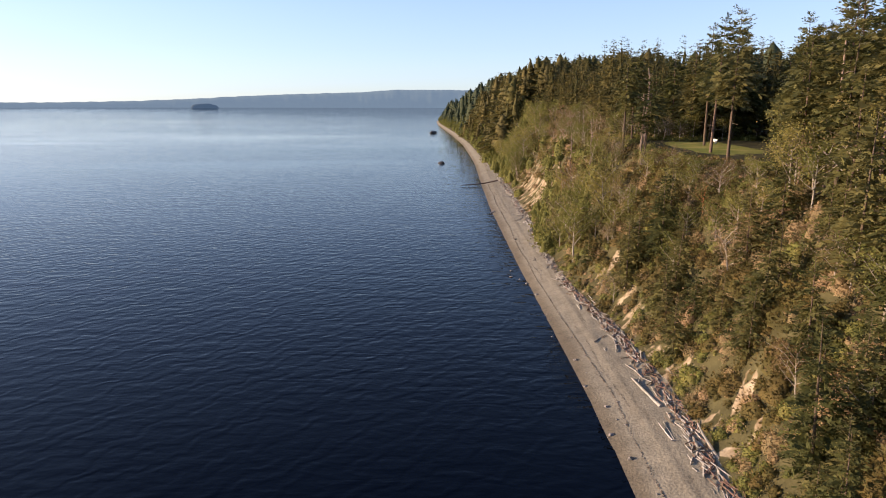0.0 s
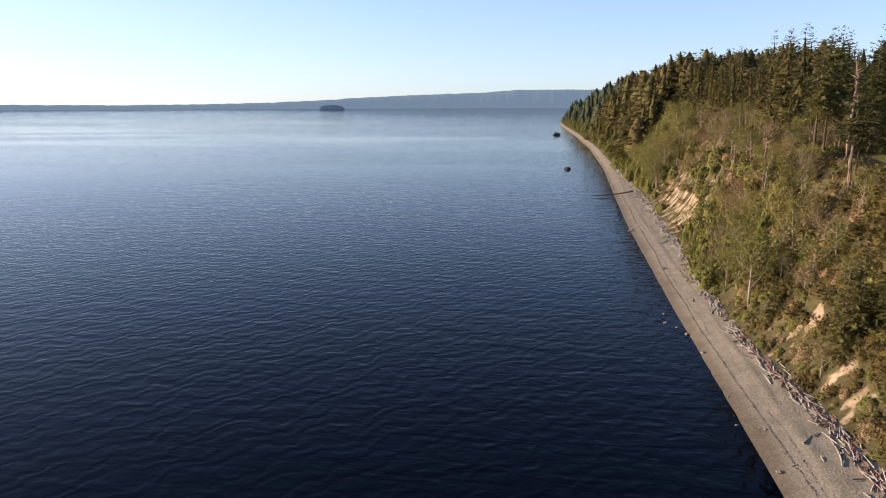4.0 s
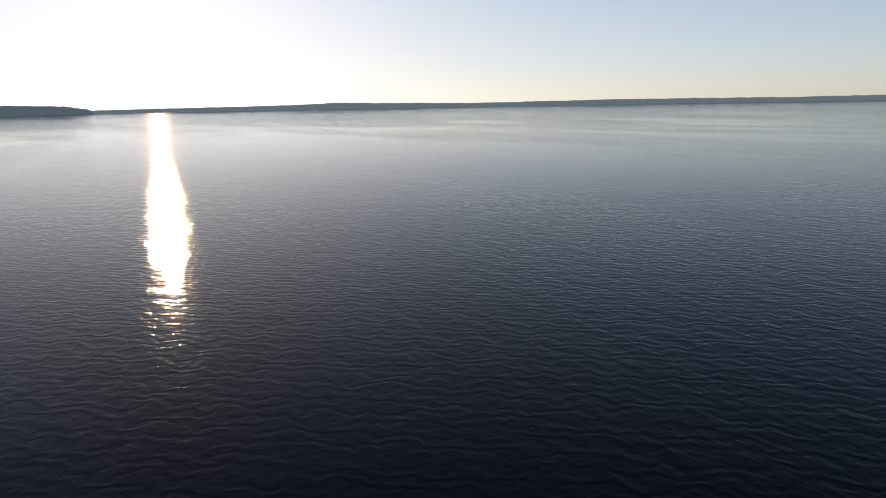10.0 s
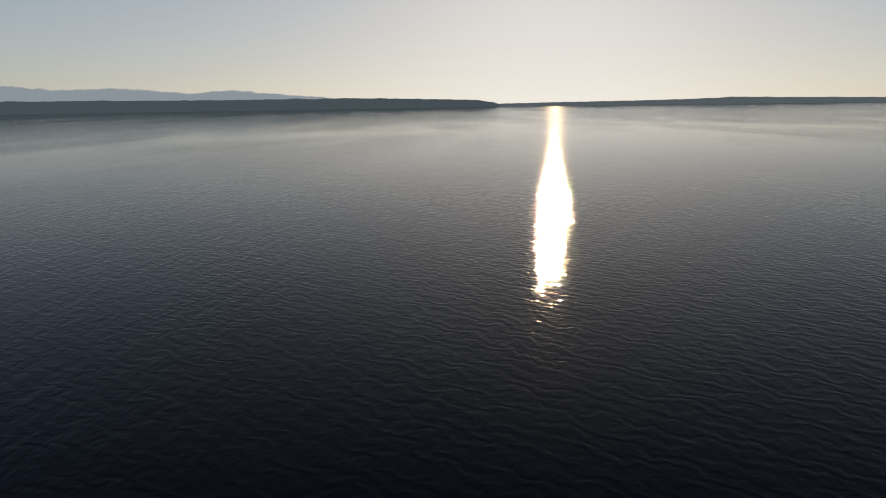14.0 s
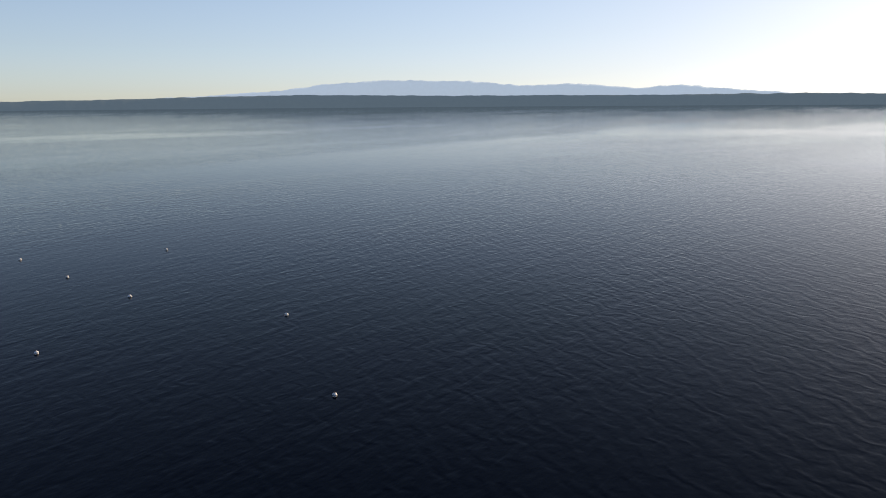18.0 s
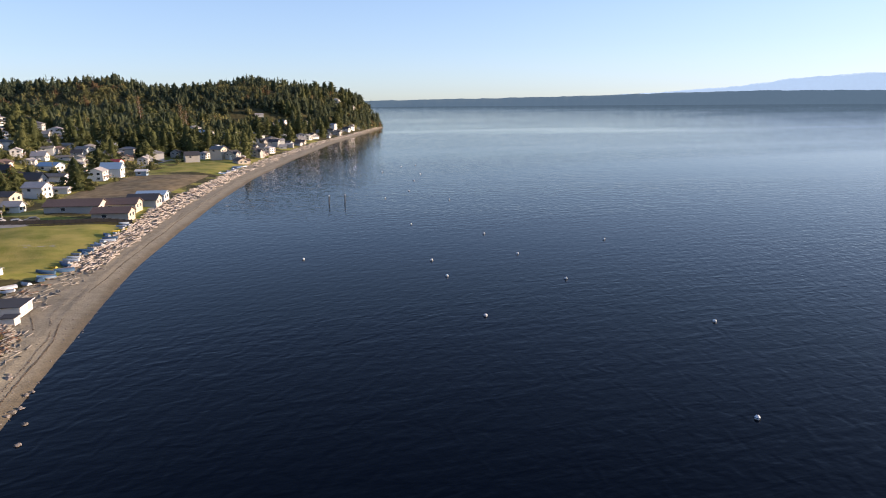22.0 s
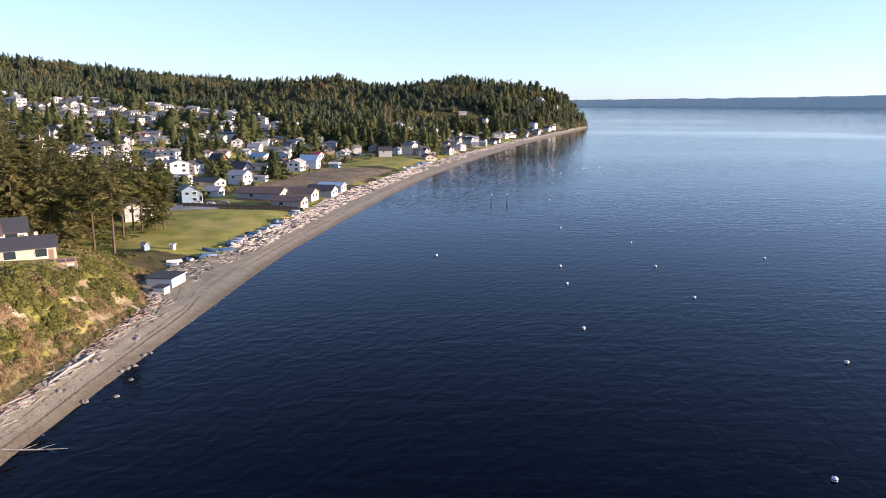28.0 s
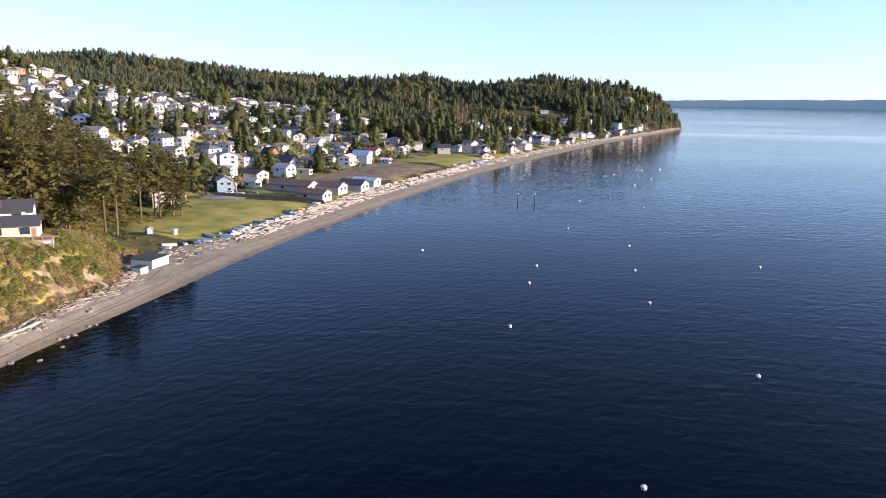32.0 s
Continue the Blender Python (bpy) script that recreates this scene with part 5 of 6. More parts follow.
# house on the bluff with a deck and a pale retaining wall
bluff_house = house("house on the bluff with dark blue-grey roof", 11.5, 8, 1, M_BEIGE, M_DARK_ROOF, pose(41.5, -58.5, 12.0, 0, 0, 212) @ Matrix.Scale(0.84, 4), rise=1.8, chimney=True, wide_glass=True)
part("terrace", box(-7, -9.5, -0.25, 9, -4.6, 0.0), M_WOOD, bluff_house, "weathered brown timber deck")
for k in range(9):
    part("post", box(-6.9 + k * 1.95, -9.4, -2.6, -6.7 + k * 1.95, -9.2, 0.8), M_WOOD, bluff_house)
part("railing", box(-7, -9.42, 0.7, 9, -9.3, 0.82), M_WOOD, bluff_house)
part("retaining_wall", box(6.0, -9.3, -2.6, 9.0, -6.2, -0.27), M_CONCRETE, bluff_house, "pale concrete retaining wall")
house("teal-white house with dark green roof", 11, 8, 1, M_WHITE, M_DARK_ROOF, pose(57, -76, 11.2, 0, 0, 210), rise=2.2, wide_glass=True)
house("low house with red-brown roof and chimney", 12, 8, 1, M_BEIGE, M_BROWN_ROOF, pose(55, -62, 12.8, 0, 0, 215), rise=2.2, chimney=True)
for x, y, t, lab, w in ((92, -118, -50, "orange-brown cedar house among trees", M_ORANGE), (104, -126, -40, "red-orange wooden house behind firs", M_ORANGE), (80, -112, -45, "pale cream house behind firs", M_SIDING)):
    house(lab, 10, 8, 2, w, M_ROOF, set_on(x, y, t), rise=2.2)
house("white house with balcony by the field", 11, 8, 2, M_WHITE, M_ROOF, set_on(57, -148, -75), rise=1.5, deck=2.4, wide_glass=True)
shed = house("small blue-grey shed with tan roof", 3.2, 2.6, 1, M_BLUE_WALL, M_BEIGE, set_on(37, -101, -40) @ Matrix.Scale(0.62, 4), rise=0.9, name="shed", win=False)
part("barrel", tube([(2.4, -1.6, -0.3), (2.4, -1.6, 0.7)], [0.45, 0.45], 10), M_PINK, shed, "pink plastic tub")
house("tiny white garden shed on grass", 2.4, 2.0, 1, M_WHITE, M_WHITE, set_on(31.5, -104, -20) @ Matrix.Scale(0.55, 4), rise=0.4, name="shed", win=False)

# firs by the bluff house and the field
for x, y, k, s in ((49.2, -101, 3, 0.95), (41.3, -94, 3, 0.9), (50.5, -120.5, 3, 0.95), (51.7, -130.4, 3, 0.85), (47.3, -125.7, 3, 0.8), (62, -101, 0, 1.05), (74, -108, 1, 1.1), (43, -130.5, 3, 0.78), (68, -93, 0, 1.1), (84, -100, 0, 1.1),
                   (66, -120, 0, 0.95), (92, -104, 1, 1.15), (78, -84, 1, 1.15), (95, -88, 0, 1.2), (64, -82, 2, 1.1), (104, -110, 1, 1.1), (112, -96, 0, 1.2), (88, -74, 0, 1.2), (70, -130, 1, 0.8), (100, -70, 1, 1.1), (58, -106, 1, 1.1), (66, -112, 1, 1.15), (72, -100, 1, 1.2), (80, -120, 1, 1.1), (60, -116, 1, 1.0), (86, -112, 1, 1.2),
                   (94, -96, 1, 1.25), (77, -92, 1, 1.2), (104, -90, 1, 1.3), (110, -104, 1, 1.2), (98, -116, 1, 1.2), (120, -110, 1, 1.3), (90, -130, 1, 1.0), (118, -128, 1, 1.1), (128, -118, 0, 1.3), (112, -80, 1, 1.3)):
    place(FIRS[k], turn_at(x, y), s)
for x, y, s in ((64, -106, 0.95), (70, -112, 0.9), (76, -118, 0.95), (82, -108, 1.0), (88, -120, 1.0), (96, -110, 1.05), (102, -122, 1.0), (74, -98, 1.0), (110, -116, 1.05), (90, -92, 1.05), (66, -126, 0.7), (120, -124, 1.0), (84, -132, 0.85), (100, -134, 0.9), (72, -138, 0.7), (92, -142, 0.75), (108, -146, 0.8), (80, -146, 0.62), (118, -140, 0.85), (126, -132, 0.9), (100, -156, 0.7), (120, -158, 0.75), (134, -148, 0.8), (64, -136, 0.55)):
    place(FIRS[5], turn_at(x, y), s)
for x, y, tall in ((60, -89, 28), (76, -109, 35), (84, -118, 33), (73, -111, 33), (88, -131, 31), (71, -113, 32), (86, -133, 29), (67, -116, 31), (81, -136, 28), (95, -127, 31), (63, -118, 27), (77, -139, 25), (60, -120, 23), (74, -141, 21), (58, -121, 21), (72, -143, 19), (66, -146, 18), (45, -129, 21), (102, -138, 30), (108, -130, 32), (92, -115, 33), (55, -95, 27), (66, -100, 31), (69, -92, 30), (118, -134, 30), (96, -146, 26), (110, -150, 26)):
    place(FIRS[5 if rng.rand() < 0.7 else 1], turn_at(x, y), tall / 22)
# trees standing singly in the town
poplar = tree_proto("poplar_tree", broadleaf(61, 26, 2.2, 1500, 0.5, 22, 0.12), M_PALE_BARK, M_RUSSET, "tall narrow tan-brown poplar before leafing", "poplars")
for x, y, s in ((3.8, -560, 1.25), (40, -640, 1.1), (0.5, -566, 1.05)):
    place(poplar, turn_at(x, y), s)
town_firs, town_leaf = [], []
for x, y, k, s in ((74, -258, 0, 0.72), (80, -372, 1, 0.7), (92, -378, 1, 0.62), (69, -398, 0, 0.5), (120, -245, 1, 0.75), (108, -255, 2, 0.8), (135, -240, 1, 0.8), (98, -300, 2, 0.6), (18, -420, 1, 0.9), (26, -432, 0, 0.95), (8, -440, 0, 0.8),
                   (-4, -428, 1, 0.75), (40, -440, 1, 0.8), (55, -455, 0, 0.8), (-15, -470, 0, 0.85), (10, -480, 1, 0.9), (-30, -500, 0, 0.8), (-50, -540, 1, 0.9), (0, -520, 0, 0.9), (-75, -620, 0, 0.9)):
    town_firs.append(row_at(x, y, 21 * s, 13 * s, 4))
# big firs among the houses: place and height
for x, y, tall in ((75.8, -377, 19), (79.3, -363, 16), (62, -406, 19), (58, -416, 22), (74.6, -257, 20), (76.5, -254.6, 16), (122, -314, 13), (128.5, -268, 17), (132, -264, 14), (118, -276, 17), (124, -275, 13), (157.6, -300, 15), (151, -253, 14), (162, -262, 13), (141, -262, 15),
                   (41, -427, 18), (29, -426, 16), (21, -428, 19), (17, -468, 17), (3.4, -533, 21), (7, -554, 23), (-16, -520, 18), (-32, -437, 15), (-23, -525, 16), (-53, -662, 17), (-80, -620, 20), (-88, -663, 19), (-106, -661, 23), (-100, -661, 20), (-120, -686, 20), (37, -374, 14), (10, -497, 21), (33, -440, 17), (25, -450, 18), (-8, -500, 17), (-2, -470, 16), (-48, -560, 18), (-60, -590, 17), (-38, -545, 17), (12, -455, 16), (48, -450, 18), (-135, -720, 20), (-150, -760, 20), (-110, -700, 20)):
    town_firs.append(row_at(x, y, tall * 1.05, tall * 0.6, 4))
for k in range(1500):
    y = rng.uniform(-720, -140)
    dd = rng.uniform(60, 420)
    x = float(coast(y)) + dd
    if any(math.hypot(x - a, y - b) < 5.5 for a, b in own + houses):
        continue
    clump = wobble(x, y, 26, 9)
    belt = y < -390 and dd < 150 and not in_town(x, y)
    if clump > (0.75 if belt else 0.62 if dd > 190 and in_town(x, y) else 0.3) or rng.rand() < (0.1 if belt else 0.06 + 0.5 * (not in_town(x, y))):
        tall = rng.uniform(7, 13) + 5 * max(0, clump)
        town_firs.append(row_at(x, y, tall, tall * rng.uniform(0.8, 1.2), 4))
    else:
        town_leaf.append(row_at(x, y, rng.uniform(3, 8), rng.uniform(2, 4), 3))
for k in range(330):
    y = rng.uniform(-1000, -420)
    x = float(coast(y) + beach_width(y)) + rng.uniform(10, 90)
    if rng.rand() < 0.7:
        t = rng.uniform(11, 23)
        if wobble(x, y, 15, 4) < 0.15 or any(math.hypot(x - a, y - b) < 6.5 or (abs(x - a) < 6 and 0 < y - b < 18) for a, b in houses):
            continue
        town_firs.append(row_at(x, y, t, t * rng.uniform(0.55, 0.85), 4))
    else:
        town_leaf.append(row_at(x, y, rng.uniform(3, 7), rng.uniform(2, 3.6), 3))
for k in range(2600):
    y = rng.uniform(-640, -150)
    x = float(coast(y)) + rng.uniform(58, 420)
    if in_town(x, y) and all(math.hypot(x - a, y - b) > 4.3 for a, b in own + houses):
        town_leaf.append(row_at(x, y, rng.uniform(1.2, 4.2), rng.uniform(1.2, 3.2), 3))
scatter("town_firs", TOWN_FIR, town_firs, M_TOWN_FIR, "dark firs between the houses", "trees")
scatter("town_alders", FAR_LEAF, town_leaf, M_HILL_BUD, "round spring trees and shrubs between houses", "trees")
hill, hill_leaf = [], []
russet = []
for k in range(11500):
    y = rng.uniform(-1075, -330)
    limit = np.interp(y, [-1075, -900, -800, -700, -600, -480, -330], [4, 12, 40, 60, 90, 140, 380])
    dd = limit + ((900 if y < -640 else 690) - limit) * rng.rand() ** 1.15
    x = float(coast(y)) + dd
    if x > 720 or in_town(x, y) or (dd < 150 and -800 < y < -392 and (rng.rand() < 0.7 or any(math.hypot(x - a, y - b) < 8 for a, b in houses))):
        continue
    clump = wobble(x, y, 45, 3) + 0.5 * wobble(x, y, 17, 5)
    tall = (4 + 11 * rng.rand() ** 1.6 + 3 * clump) * (1.35 if y < -880 and x < -60 else 1)
    if rng.rand() < 0.36 - 0.4 * clump:
        (russet if rng.rand() < 0.08 else hill_leaf).append(row_at(x, y, rng.uniform(6, 11), rng.uniform(3.4, 6.5), 3))
    else:
        hill.append(row_at(x, y, tall, (6.5 + 0.6 * tall) * rng.uniform(1.0, 1.5), 5))
for k in range(1200):
    y = rng.uniform(-330, 20)
    x = float(coast(y)) + rng.uniform(370, 600)
    hill.append(row_at(x, y, rng.uniform(10, 17), rng.uniform(13, 22), 5))
scatter("south_bare_trees", FAR_LEAF, russet, M_RUSSET, "brown leafless trees in the woods", "woods")
scatter("south_woods", [FAR_FIR[0], FAR_FIR[2], FAR_FIR[1]] + SOFT, hill, M_FIR_FAR, "dark conifer woods over the hills and headland", "woods")
scatter("south_alders", FAR_LEAF, hill_leaf, M_HILL_BUD, "pale green spring trees in the woods", "woods")


# ---- beach and water ----
rng = np.random.RandomState(9)


def log_proto(seed, length, r, root):
    g = np.random.RandomState(seed)
    n = 6
    pts = [(length * (t - 0.5), g.normal(0, 0.04) * length * 0.3, g.normal(0, 0.02) * length * 0.15) for t in np.linspace(0, 1, n)]
    geo = tube(pts, [0.75 * r * (1 - 0.45 * t) * g.uniform(0.9, 1.1) for t in np.linspace(0, 1, n)], 7)
    ob = thing("driftwood_log", "sun-bleached driftwood log lying on the beach", "log", HIDE, "driftwood on the beach")
    part("stem", geo, M_LOG, ob)
    if root:
        stubs = []
        for k in range(6):
            a = k * 1.05
            stubs.append(tube([(-length / 2, 0, 0), (-length / 2 - 0.5 * r - 0.2, math.cos(a) * r * 2.6, math.sin(a) * r * 2.6)], [r * 0.55, r * 0.2], 4))
        part("root", join(*stubs), M_LOG, ob)
    return ob


LOGS = [log_proto(s, ln, r, rt) for s, ln, r, rt in ((1, 4, 0.16, False), (2, 6, 0.19, False), (3, 8.5, 0.27, False), (4, 7, 0.24, True), (5, 3, 0.12, False), (6, 5, 0.17, False))]


def lay_log(x, y, turn, k, s=1.0, lift=0.0):
    z = ground_z(x, y) + 0.12 * s + lift
    place(LOGS[k], pose(x, y, z, rng.uniform(0, 360), rng.normal(0, 2.5), turn), s)


def along(y):
    """Heading of the shore at y, for a log that lies along it."""
    return math.degrees(math.atan2(6.0, float(coast(y + 3) - coast(y - 3))))


# the big ones
big = log_proto(8, 14.0, 0.36, False)
place(big, pose(20.2, -27.7, ground_z(20.2, -27.7) + 0.25, 20, 2, 82))
lay_log(28.5, 67.5, 92, 2, 1.15)
lay_log(27.6, 71.0, 80, 3, 0.9)
lay_log(26.2, 84.5, 98, 2, 1.1)
lay_log(25.3, 73.4, 96, 3, 0.55, 0.1)
lay_log(25.8, 73.8, 90, 2, 0.5)
for k in range(150):
    y = 58 + 330 * rng.rand() ** 1.35
    w = float(beach_width(y))
    if wobble(0, y, 6, 1) < -0.15 and rng.rand() < 0.7:
        continue
    d = w * rng.normal(0.84, 0.05)
    x = float(coast(y)) + d
    lay_log(x, y, along(y) + rng.normal(0, 5 if k % 5 else 35), rng.choice(6, p=[0.25, 0.15, 0.05, 0.07, 0.33, 0.15]), 0.22 + 0.45 * rng.rand() ** 2, rng.uniform(0, 0.04))
for k in range(24):
    y = rng.uniform(-68, -10)
    x = float(coast(y) + beach_width(y) * rng.normal(0.86, 0.06))
    lay_log(x, y, along(y) + rng.normal(0, 8 if k % 6 else 35), rng.choice(6, p=[0.22, 0.18, 0.1, 0.05, 0.25, 0.2]), rng.uniform(0.45, 0.95))
for k in range(140):
    y = -80 - 250 * rng.rand() ** 1.25
    w = float(beach_width(y))
    lo = 7.0 if y > -100 else w * 0.5
    x = float(coast(y)) + rng.uniform(lo, min(w, lo + 8.5))
    lay_log(x, y, along(y) + rng.normal(0, 14 if k % 4 else 45), rng.choice(6, p=[0.25, 0.2, 0.07, 0.05, 0.23, 0.2]), rng.uniform(0.28, 0.65), rng.uniform(0, 0.2))
# the far belt and small sticks: too many to count
sticks, far_belt = [], []
for k in range(1000):
    y = rng.choice([rng.uniform(-72, 0), rng.uniform(50, 330), rng.uniform(-330, -80), rng.uniform(-330, -80)])
    w = float(beach_width(y))
    d = w * (rng.normal(0.83, 0.1) if y > -72 else rng.uniform(0.5, 1.0))
    x, a, n = float(coast(y)) + d, radians(along(y)) + rng.normal(0, 0.4), rng.uniform(0.4, 1.6)
    z = ground_z(x, y) + 0.08
    c, s = math.cos(a) * n, math.sin(a) * n
    sticks.append(tube([(x - c, y - s, z), (x + c, y + s, z + rng.uniform(-0.02, 0.25))], [0.09, 0.06], 4))
for k in range(700):
    y = 62 + 400 * rng.rand() ** 0.9
    w = float(beach_width(y))
    if wobble(0, y, 6, 1) < -0.3:
        continue
    x, a, n = float(coast(y)) + w * rng.normal(0.86, 0.045), radians(along(y)) + rng.normal(0, 0.3), rng.uniform(0.3, 1.5)
    z = ground_z(x, y) + 0.06
    c, s = math.cos(a) * n, math.sin(a) * n
    sticks.append(tube([(x - c, y - s, z), (x + c, y + s, z + rng.uniform(-0.02, 0.2))], [0.1, 0.06], 4))
for k in range(2600):
    y = rng.uniform(-1000, -325) if k < 1500 else rng.uniform(-330, -110)
    w = float(beach_width(y))
    x, a, n = float(coast(y)) + w * rng.uniform(0.5, 1.05), radians(along(y)) + rng.normal(0, 0.35), rng.uniform(0.5, 2.3)
    z = ground_z(x, y) + 0.25
    c, s = math.cos(a) * n, math.sin(a) * n
    far_belt.append(tube([(x - c, y - s, z), (x + c, y + s, z + rng.uniform(-0.1, 0.3))], [0.13, 0.08], 5))


# dark seaweed left in two wandering lines by the tide
def wrack():
    vs, fs = [], []
    g = np.random.RandomState(12)
    for k in range(11000):
        y = g.choice([g.uniform(-75, 5), g.uniform(55, 330), g.uniform(-260, -70)])
        line = g.choice([0, 0, 0, 1, 2])
        w = float(beach_width(y))
        d = (0.26 * w + 0.25 * wobble(0, y, 12), 0.36 * w + 0.35 * wobble(3, y, 7, 2), 0.55 * w + 0.5 * wobble(7, y, 9, 4))[line] + g.normal(0, 0.07)
        if line and wobble(0, y, 15, line) < -0.1:
            continue
        x, n = float(coast(y)) + d, len(vs)
        z, s, a = ground_z(x, y) + 0.02, g.uniform(0.03, 0.08), radians(along(y)) + g.normal(0, 0.4)
        for q, r in ((2.6, 0), (0.3, 0.55), (-2.5, 0.1), (-0.2, -0.5)):
            vs.append((x + s * (q * math.cos(a) - r * math.sin(a)), y + s * (q * math.sin(a) + r * math.cos(a)), z))
        vs.append((x, y, z + 0.25 * s + 0.05))
        fs += [(n, n + 1, n + 4), (n + 1, n + 2, n + 4), (n + 2, n + 3, n + 4), (n + 3, n, n + 4)]
    return vs, fs


tagged(part("seaweed_line", wrack(), M_WRACK), "dark dried seaweed in tide lines on the gravel", "seaweed", kind="stuff")


def heap(name, geos, mat, label, category):
    ob = part(name, join(*geos), mat)
    return tagged(ob, label, category, kind="stuff")


debris = []
for k in range(1300):
    y = rng.choice([rng.uniform(-72, 0), rng.uniform(58, 330), rng.uniform(58, 140), rng.uniform(-330, -80)])
    w = float(beach_width(y))
    x, a, n = float(coast(y)) + w * rng.normal(0.88, 0.06), radians(along(y)) + rng.normal(0, 0.7), rng.uniform(0.2, 1.0)
    z, c, s = ground_z(x, y) + 0.05, math.cos(a) * n, math.sin(a) * n
    debris.append(tube([(x - c, y - s, z), (x + c, y + s, z + rng.uniform(-0.02, 0.3))], [0.08, 0.05], 4))
heap("drift_debris", debris, M_DEBRIS, "dark bark and broken branches among the driftwood", "driftwood")
heap("driftwood_sticks", sticks, M_LOG, "pale driftwood sticks and branches along the tide line", "driftwood")
heap("far_driftwood", far_belt, M_LOG, "belt of bleached driftwood along the far beach", "driftwood")


def rock_geo(seed, rough=0.25):
    bm = bmesh.new()
    bmesh.ops.create_icosphere(bm, subdivisions=2, radius=1)
    for v in bm.verts:
        v.co *= 1 + rough * noise.noise(v.co * 1.3 + Vector((seed * 7.1, 0, 0)))
        v.co.z *= 0.65
    geo = [tuple(v.co) for v in bm.verts], [tuple(v.index for v in f.verts) for f in bm.faces]
    bm.free()
    return geo


ROCKS = []
for s in range(4):
    ob = part("boulder", rock_geo(s, 0.5), M_ROCK)
    tagged(ob, "grey boulder on the gravel beach", "boulder", "boulders on the beach")
    ob.matrix_basis = HIDE
    ROCKS.append(ob)
for x, y, s in ((20.4, 69.5, 0.35), (19.7, 75.5, 0.35), (20.8, 82.6, 0.3), (19.5, 90, 0.28), (20, 99.6, 0.32), (18.3, 111.2, 0.3), (20.4, 192.7, 0.5), (15.4, 152.4, 0.45), (17.9, 247, 0.9), (18.1, 146.3, 0.4), (19, 136.7, 0.4), (15.9, 158, 0.4), (17, 150, 0.35),
                (21.1, -62.4, 0.7), (16.9, -44.6, 0.55), (19.2, -35, 0.75), (18.7, -33.2, 0.65), (18.2, -34.5, 0.5), (19.6, -32.2, 0.55), (14.2, -34.2, 0.5), (13.6, -35.4, 0.45), (14.6, -32.8, 0.4), (15, -22.2, 0.5), (18.6, -22.8, 0.35), (13.9, -39.7, 0.4), (18, -23.6, 0.3), (13.3, -41, 0.35), (17.2, -45.8, 0.4), (11.5, -24, 0.5), (12, -30, 0.45)):
    place(ROCKS[rng.randint(0, 4)], pose(x, y, max(ground_z(x, y), -0.1) + 0.1 * s, 0, 0, rng.uniform(0, 360)), s)
pebbles = []
for k in range(420):
    y = rng.choice([rng.uniform(-75, 0), rng.uniform(55, 260), rng.uniform(-150, -60)])
    d = rng.uniform(-0.5, float(beach_width(y)))
    x = float(coast(y)) + d
    v, f = rock_geo(k % 5, 0.5) if k < 5 else pebbles_base[k % 5]
    if k < 5:
        pebbles_base = (pebbles_base if k else []) + [(v, f)]
    s = rng.uniform(0.06, 0.2)
    z = ground_z(x, y)
    pebbles.append(([(p[0] * s + x, p[1] * s + y, p[2] * s + z) for p in v], f))
heap("beach_stones", pebbles, M_ROCK, "scattered grey stones on the gravel", "stones")
for x, y, s in ((-0.9, 459, 1.9), (-13, 936, 4.5)):
    ob = part("sea_rock", rock_geo(int(y), 0.6), M_DARK_ROOF)
    ob.data.materials.clear()
    ob.data.materials.append(M_DARK_ROCK)
    ob.matrix_basis = pose(x, y, 0.1 * s) @ Matrix.Scale(s, 4)
    tagged(ob, "dark wet rock standing out of the water", "rock", "rocks off the shore")

# a fallen branch at the waterline
br = thing("fallen_branch", "pale bare branch lying into the water", "branch", pose(-0.8, 3.5, 0))
part("limb", tube([(19.6, -11.4, 0.75), (17, -11.8, 0.4), (14.5, -12.3, 0.15), (11.6, -12.6, 0.12)], [0.12, 0.1, 0.07, 0.03], 6), M_LOG, br)
for a, b in (((15, -12.2, 0.2), (13.2, -13.3, 0.35)), ((14, -12.4, 0.15), (12.4, -11.4, 0.3)), ((16.4, -12, 0.3), (15.2, -13.1, 0.5))):
    part("twig", tube([a, b], [0.05, 0.02], 4), M_LOG, br)
# a fallen trunk out over the water to the north
lean = thing("leaning_trunk", "dark fallen trunk lying from the bluff over the water", "fallen tree", pose(0, 0, 0))
part("stem", tube([(26, 331, 2.6), (20, 330, 1.4), (13, 329, 0.8), (8, 328.5, 0.5)], [0.35, 0.28, 0.2, 0.08], 7), M_BARK, lean)

